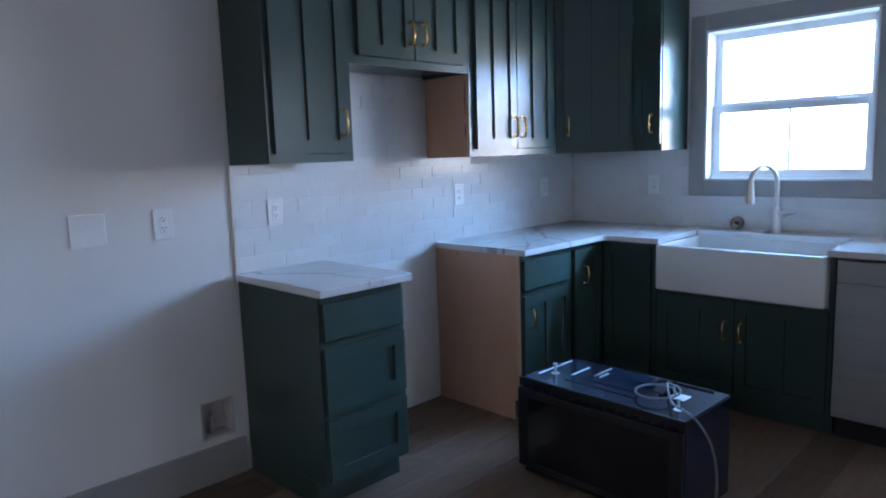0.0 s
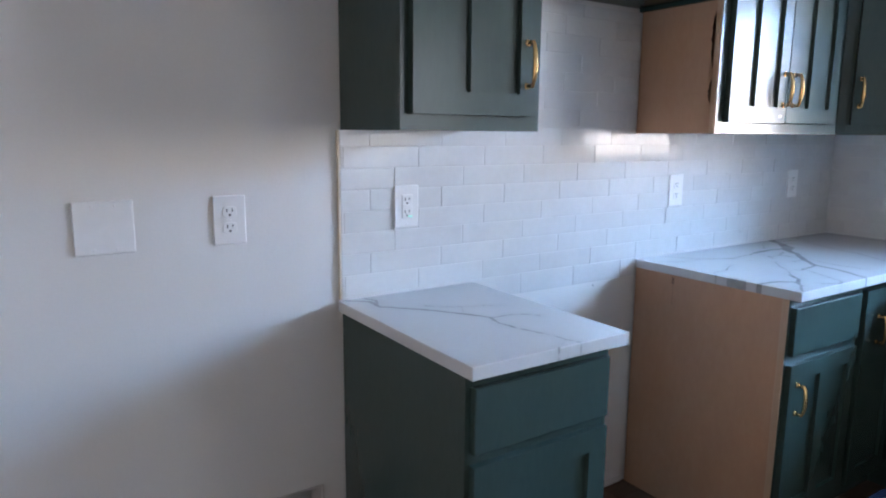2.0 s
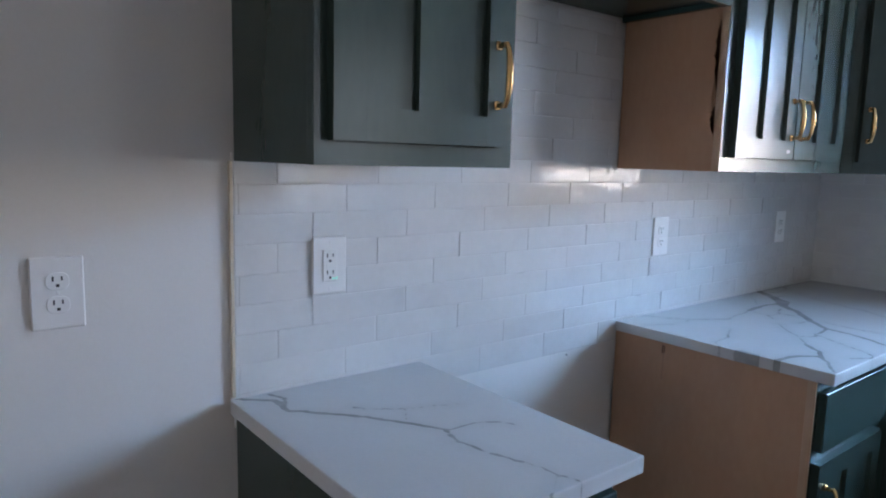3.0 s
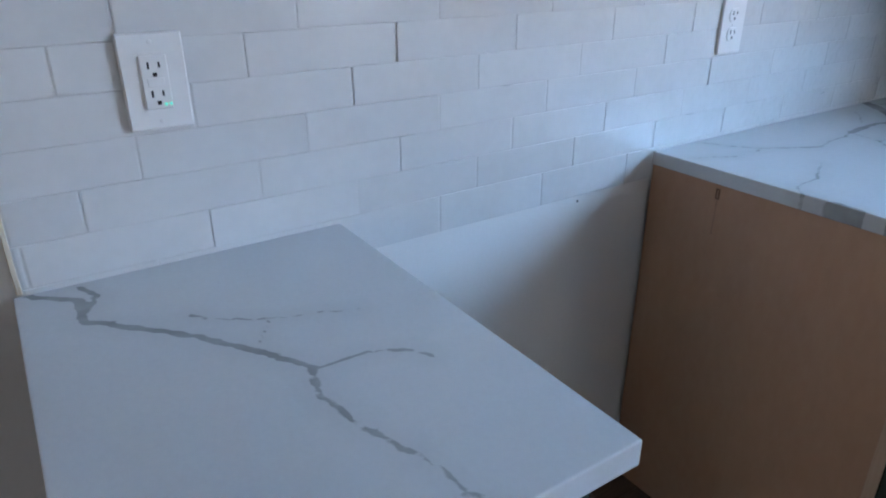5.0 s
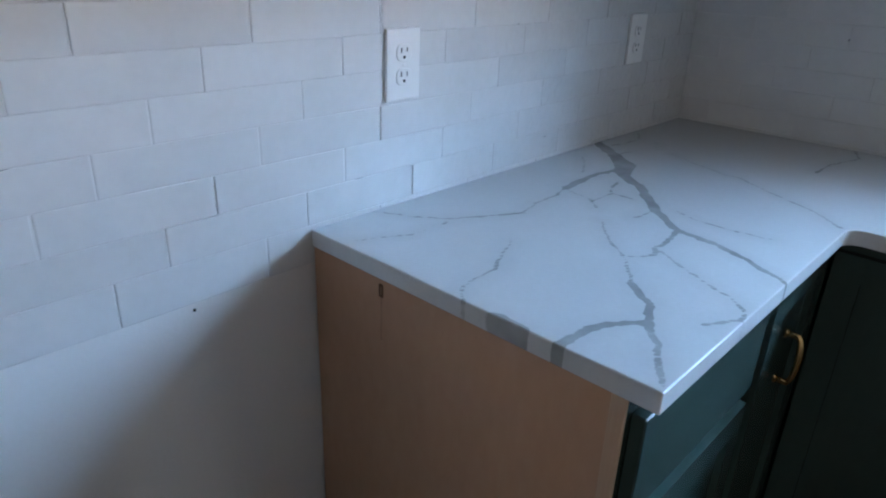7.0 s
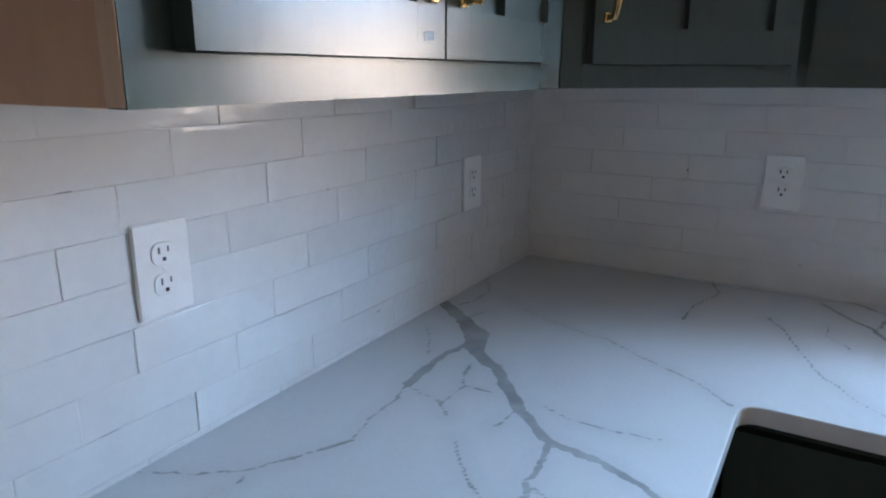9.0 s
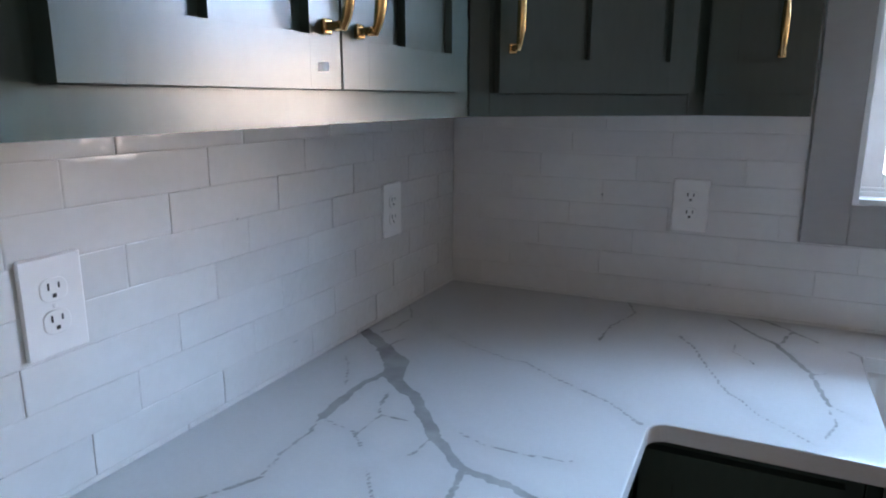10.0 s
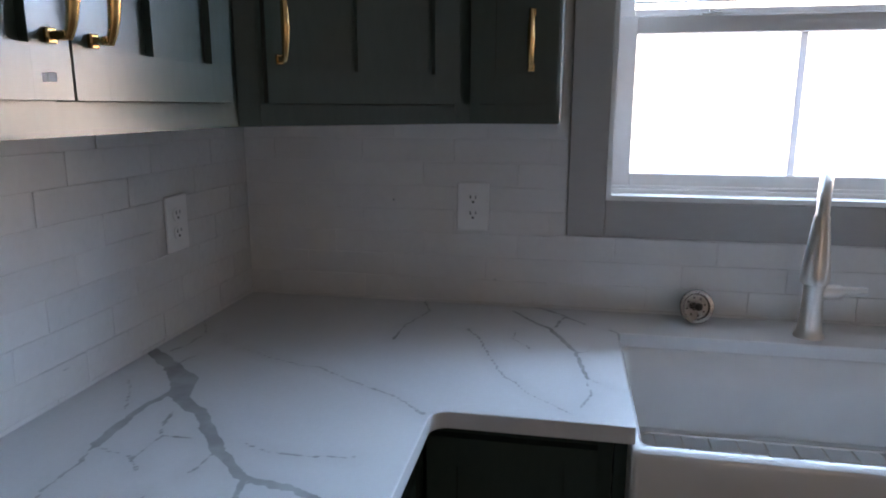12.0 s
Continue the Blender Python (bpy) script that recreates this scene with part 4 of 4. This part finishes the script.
# small chips in the glaze and a nail hole in the bare wall
mrand = random.Random(12)
for m, u, z, w, h in ((west(0), -0.817, 1.2125, 0.006, 0.003), (west(0), -0.651, 0.974, 0.005, 0.003), (west(0), -0.562, 1.211, 0.004, 0.004),
                      (west(0), -1.240, 1.2706, 0.030, 0.0016), (west(0), -1.226, 0.980, 0.036, 0.0014), (west(0), -1.744, 1.0958, 0.026, 0.0016),
                      (west(0), -0.690, 0.966, 0.022, 0.0014), (Matrix(), 0.395, 1.175, 0.005, 0.007), (Matrix(), 0.653, 0.981, 0.006, 0.003)):
    bm = bmesh.new()
    ring = [bm.verts.new((u + w / 2 * math.cos(q) * mrand.uniform(0.6, 1.0), -0.0003, z + h / 2 * math.sin(q) * mrand.uniform(0.6, 1.0)))
            for q in (2 * math.pi * k / 9 for k in range(9))]
    bm.faces.new(ring)
    bmesh.ops.solidify(bm, geom=bm.faces[:], thickness=0.0004)
    bmesh.ops.transform(bm, matrix=m, verts=bm.verts)
    part("chip", bm, M_SMUDGE, wall_north if m == Matrix() else wall_west, "small dark chip in the glaze")
bm = bmesh.new()
lathe(bm, [(0.0026, -0.001), (0.0026, 0.0006), (0.001, 0.0008)], (0, 0, 0), 10, "x")
bmesh.ops.transform(bm, matrix=pose(DRY, -1.540, 0.839), verts=bm.verts)
part("nail_hole", bm, M_DARK, wall_west, "small dark nail hole")

# open supply box low in the wall
sb = thing("supply_box", "recessed dusty grey supply box with capped pipe in wall", "wall box", pose(DRY, (HOLE[0] + HOLE[1]) / 2, (HOLE[2] + HOLE[3]) / 2, 0, 0, 90))
hw, hh = (HOLE[1] - HOLE[0]) / 2, (HOLE[3] - HOLE[2]) / 2
part("box", boxes(((-hw + 0.001, 0.074, -hh + 0.001), (hw - 0.001, 0.080, hh - 0.001)), ((-hw + 0.001, 0.001, -hh + 0.001), (-hw + 0.004, 0.074, hh - 0.001)),
                  ((hw - 0.004, 0.001, -hh + 0.001), (hw - 0.001, 0.074, hh - 0.001)), ((-hw + 0.004, 0.001, -hh + 0.001), (hw - 0.004, 0.074, -hh + 0.004)),
                  ((-hw + 0.004, 0.001, hh - 0.004), (hw - 0.004, 0.074, hh - 0.001)), r=0.0006), M_BOX, sb)
part("flange", boxes(((-hw - 0.005, -0.0025, hh), (hw + 0.005, -0.0003, hh + 0.005)), ((-hw - 0.005, -0.0025, -hh - 0.005), (hw + 0.005, -0.0003, -hh)),
                     ((-hw - 0.005, -0.0025, -hh), (-hw, -0.0003, hh)), ((hw, -0.0025, -hh), (hw + 0.005, -0.0003, hh)), r=0.0004), M_BOX, sb, "thin grey flange")
bm = bmesh.new()
tube(bm, [(-0.012, 0.045, -hh + 0.004), (-0.012, 0.045, -0.005), (-0.012, 0.045, 0.022)], [0.010, 0.010, 0.010], 14)
tube(bm, [(-0.012, 0.045, 0.012), (-0.012, 0.018, 0.012)], [0.009, 0.008], 12)
part("valve", bm, M_STEEL, sb, "grey metal stub valve", smooth=True)

# ---- microwave on the floor ----
mw = thing("microwave", "black over-the-range microwave standing on the floor, cord coiled on top", "microwave", pose(0.893, -1.752, FLOOR, 0, 0, -1.6))
WX, WY, WZ = 0.740, 0.385, 0.408
part("case", boxes(((0.004, 0.028, 0.016), (WX - 0.004, WY, WZ - 0.006)), r=0.003), M_BLACK, mw, "black enamelled case")
tp = part("top_plate", boxes(((0.004, 0.024, WZ - 0.0055), (WX - 0.004, WY, WZ)), r=0.0012), M_GALV, mw, "dark coated steel top plate")
part("rib", boxes(((0.16, 0.118, WZ + 0.0002), (WX - 0.25, 0.124, WZ + 0.0035)), r=0.001), M_GALV, tp)
part("rib", boxes(((0.20, 0.172, WZ + 0.0002), (WX - 0.25, 0.177, WZ + 0.0030)), r=0.001), M_GALV, tp)
part("front_lip", boxes(((0.0, 0.016, WZ - 0.034), (WX, 0.030, WZ + 0.004)), r=0.003), M_BLACK, mw)
for u, a, b in ((0.030, 0.105, 0.345), (0.146, 0.180, 0.312), (0.224, 0.232, 0.362), (0.250, 0.232, 0.300)):
    part("slot_flange", boxes(((u, a, WZ + 0.0002), (u + 0.010, b, WZ + 0.0030)), r=0.0008), M_BRIGHT, tp, "bright bare metal flange")
for u, v in ((0.082, 0.160), (0.664, 0.118)):
    bm = bmesh.new()
    lathe(bm, [(0.019, 0.0002), (0.019, 0.002), (0.0055, 0.0025), (0.0050, 0.036), (0.0095, 0.0365), (0.0095, 0.043), (0.007, 0.044)], (u, v, WZ), 14)
    part("bolt", bm, M_BRIGHT, mw, "upright mounting bolt with washer", smooth=True)
for lo, hi in (((0.40, 0.262, WZ + 0.0003), (0.470, 0.352, WZ + 0.012)), ((0.545, 0.190, WZ + 0.0003), (0.560, 0.330, WZ + 0.014))):
    part("bracket", boxes((lo, hi), r=0.002), M_GALV, tp, "raised metal bracket")
part("label_plate", boxes(((0.575, 0.205, WZ + 0.0003), (0.640, 0.270, WZ + 0.0014)), r=0.0005), M_BRIGHT, tp, "small bright plate")
part("back_flange", boxes(((0.30, WY - 0.020, WZ + 0.0003), (WX - 0.06, WY - 0.012, WZ + 0.007)), r=0.001), M_BLACK, tp)
door = part("door", boxes(((0.002, 0.0, 0.030), (WX - 0.002, 0.026, WZ - 0.036)), r=0.005), M_BLACK, mw, "black door with dark glass")
part("door_glass", boxes(((0.060, -0.0016, 0.060), (0.690, 0.001, WZ - 0.070)), r=0.001), M_GLOSSBLACK, door, "dark glass pane")
for k in range(14):
    u = 0.03 + k * 0.05
    part("grille_slat", boxes(((u, 0.008, WZ - 0.030), (u + 0.034, 0.0155, WZ - 0.022)), r=0.001), M_GALV, mw)
# Thin sheet added over the black case to tint it like reflected sky.
part("side_plate", boxes(((WX - 0.0038, 0.030, 0.020), (WX - 0.0022, WY - 0.004, WZ - 0.010)), r=0.0004), M_GALV, mw, "dark plate added for the blue sky reflection on the side")
part("base", boxes(((0.02, 0.02, 0.0), (WX - 0.02, WY - 0.02, 0.0155)), r=0.004), M_BLACK, mw)
for v, z in ((0.10, 0.32), (0.20, 0.22), (0.20, 0.09), (0.30, 0.30), (0.12, 0.14)):
    bm = bmesh.new()
    lathe(bm, [(0.005, 0.0), (0.005, 0.0012), (0.003, 0.002)], (WX - 0.0022, v, z), 10, "x")
    part("screw", bm, M_GALV, mw)
bm = bmesh.new()
pts = [(0.55, 0.30, WZ + 0.015)]
for k in range(26):
    a = radians(20 + k * 17.5)
    rr = 0.062 + 0.0008 * k
    pts.append((0.535 + 1.05 * rr * math.cos(a), 0.195 + 1.25 * rr * math.sin(a), WZ + 0.009 + 0.006 * math.sin(a * 0.5) + 0.0006 * k))
pts += [(0.640, 0.110, WZ + 0.026), (0.690, 0.070, WZ + 0.028), (0.742, 0.062, WZ + 0.014), (0.776, 0.076, WZ - 0.030), (0.800, 0.098, WZ - 0.100),
        (0.812, 0.112, WZ - 0.200), (0.810, 0.110, 0.10), (0.800, 0.095, 0.022), (0.790, 0.050, 0.006), (0.785, -0.020, 0.0055)]
sm = []
for i in range(len(pts) - 1):
    p0, p1, p2, p3 = (Vector(pts[max(0, min(len(pts) - 1, i + o))]) for o in (-1, 0, 1, 2))
    for s in (0, 0.33, 0.66):
        sm.append(0.5 * ((2 * p1) + (p2 - p0) * s + (2 * p0 - 5 * p1 + 4 * p2 - p3) * s * s + (3 * p1 - p0 - 3 * p2 + p3) * s ** 3))
tube(bm, sm, 0.0045, 8)
part("power_cord", bm, M_CORD, mw, "grey power cord, coiled on top and hanging down the side", smooth=True)

# ---- tiles ----
TW, TH, ROW0 = 0.2333, 0.0582, 0.863
GAP_V = 0.0024
tile_cache = {}


def tile_mesh(w, h, kind):
    """A glazed tile, 6.2 mm thick with soft uneven edges; front towards -y, centred."""
    key = (round(w, 4), round(h, 4), kind)
    if key in tile_cache:
        return tile_cache[key]
    rnd = random.Random(round(w * 1e4) * 7919 + round(h * 1e4) * 31 + kind)
    bm = bmesh.new()
    t = 0.0062
    eu, ev = min(0.0022, w * 0.3), min(0.0060, h * 0.3)
    us = [-w / 2, -w / 2 + eu, rnd.uniform(-0.1, 0.1) * w, w / 2 - eu, w / 2]
    vs = [-h / 2, -h / 2 + 0.2 * ev, -h / 2 + ev, h / 2 - ev, h / 2 - 0.2 * ev, h / 2]
    drop_u = (0.0006, 0.0, 0.0, 0.0, 0.0006)
    drop_v = (0.00055, 0.00008, 0.0, 0.0, 0.00012, 0.00065)
    grid_v = {}
    for i, u in enumerate(us):
        for j, v in enumerate(vs):
            ju, jv = (rnd.uniform(-0.0003, 0.0003) for _ in range(2))
            grid_v[i, j] = bm.verts.new((u + ju, max(drop_u[i], drop_v[j]) - 0.0001 * rnd.random(), v + jv))
    for i in range(4):
        for j in range(5):
            bm.faces.new((grid_v[i, j], grid_v[i + 1, j], grid_v[i + 1, j + 1], grid_v[i, j + 1]))
    ring = [(i, 0) for i in range(4)] + [(4, j) for j in range(5)] + [(i, 5) for i in range(4, 0, -1)] + [(0, j) for j in range(5, 0, -1)]
    back = [bm.verts.new((grid_v[k].co.x, t, grid_v[k].co.z)) for k in ring]
    for k in range(len(ring)):
        q = (k + 1) % len(ring)
        bm.faces.new((grid_v[ring[k]], back[k], back[q], grid_v[ring[q]]))
    tile_cache[key] = mesh_of("tile", bm, M_TILE)
    return tile_cache[key]


trand = random.Random(5)


def lay(parent, m, u0, u1, z0, z1, phases, gap=0.0006):
    """Courses of tiles between u0 and u1, with a third-offset bond, cut at the borders."""
    r = 0
    while True:
        a, b = ROW0 + r * TH, ROW0 + (r + 1) * TH
        if a >= z1 - 0.004:
            break
        if b > z0 + 0.004:
            k = math.floor((u0 - phases[r % 3]) / TW)
            while phases[r % 3] + k * TW < u1 - 0.004:
                p, q = max(u0, phases[r % 3] + k * TW), min(u1, phases[r % 3] + (k + 1) * TW)
                za, zb = min(z0, a) if r == 0 else max(z0, a), min(z1, b)
                w, h = q - p - GAP_V * trand.choice((0.45, 0.7, 1.0, 1.0)), zb - za - gap
                if w > 0.006 and h > 0.004:
                    ob = new("tile", tile_mesh(w, h, trand.randrange(5)))
                    ob.parent = parent
                    ob.matrix_local = m @ pose((p + q) / 2, trand.uniform(-0.0001, 0.0001), (za + zb) / 2,
                                               trand.gauss(0, 0.25), trand.gauss(0, 0.12), trand.gauss(0, 0.25))
                k += 1
        r += 1


R = [ROW0 + k * TH for k in range(20)]
part("grout", boxes(((DRY, -2.5125, 0.854), (-0.0017, 0.008, R[9] - 0.001)), ((DRY, -2.102, R[9] - 0.001), (-0.0017, -1.372, 1.775)), r=0.0), M_GROUT, wall_west, "white grout bed")
part("grout", boxes(((-0.0017, 0.0028, 0.866), (WIN[0] - CW - 0.001, -DRY, R[9] - 0.001)), ((WIN[0] - CW - 0.001, 0.0028, 0.866), (2.42, -DRY, WIN[2] - CW - 0.001)),
                    ((WIN[1] + CW + 0.001, 0.0028, WIN[2] - CW - 0.001), (2.42, -DRY, 1.3705)), r=0.0), M_GROUT, wall_north, "white grout bed")
WEST_PH = (-1.648, -1.570, -1.492)
NORTH_PH = (0.006, 0.083, 0.163)
lay(wall_west, west(0), -2.512, 0.0008, 0.854, R[9], WEST_PH)
lay(wall_west, west(0), -2.102, -1.372, R[9], 1.775, WEST_PH)
lay(wall_north, Matrix(), -0.0008, 2.42, 0.866, R[4], NORTH_PH, 0.0029)
lay(wall_north, Matrix(), -0.0008, WIN[0] - CW - 0.001, R[4], R[9], NORTH_PH, 0.0029)
lay(wall_north, Matrix(), WIN[1] + CW + 0.001, 2.42, R[4], R[9], NORTH_PH, 0.0029)

# ---- floor planks ----
PW, PL = 0.182, 1.22
prand = random.Random(9)
plank_cache = {}
px = 0.448 - 3 * PW
while px < X1:
    a, b = max(px, DRY), min(px + PW, X1)
    py = Y1 - prand.random() * PL
    while py < 0.0:
        c, d2 = max(py, Y1), min(py + PL, 0.0)
        if b - a > 0.01 and d2 - c > 0.02:
            key = (round(b - a, 4), round(d2 - c, 4))
            if key not in plank_cache:
                plank_cache[key] = mesh_of("plank", boxes(((-key[0] / 2 + 0.0004, -key[1] / 2 + 0.0004, -0.0075), (key[0] / 2 - 0.0004, key[1] / 2 - 0.0004, 0.0)), r=0.0012), M_FLOOR)
            ob = new("plank", plank_cache[key])
            ob.parent = floor
            ob.location = ((a + b) / 2, (c + d2) / 2, FLOOR)
        py += PL
    px += PW
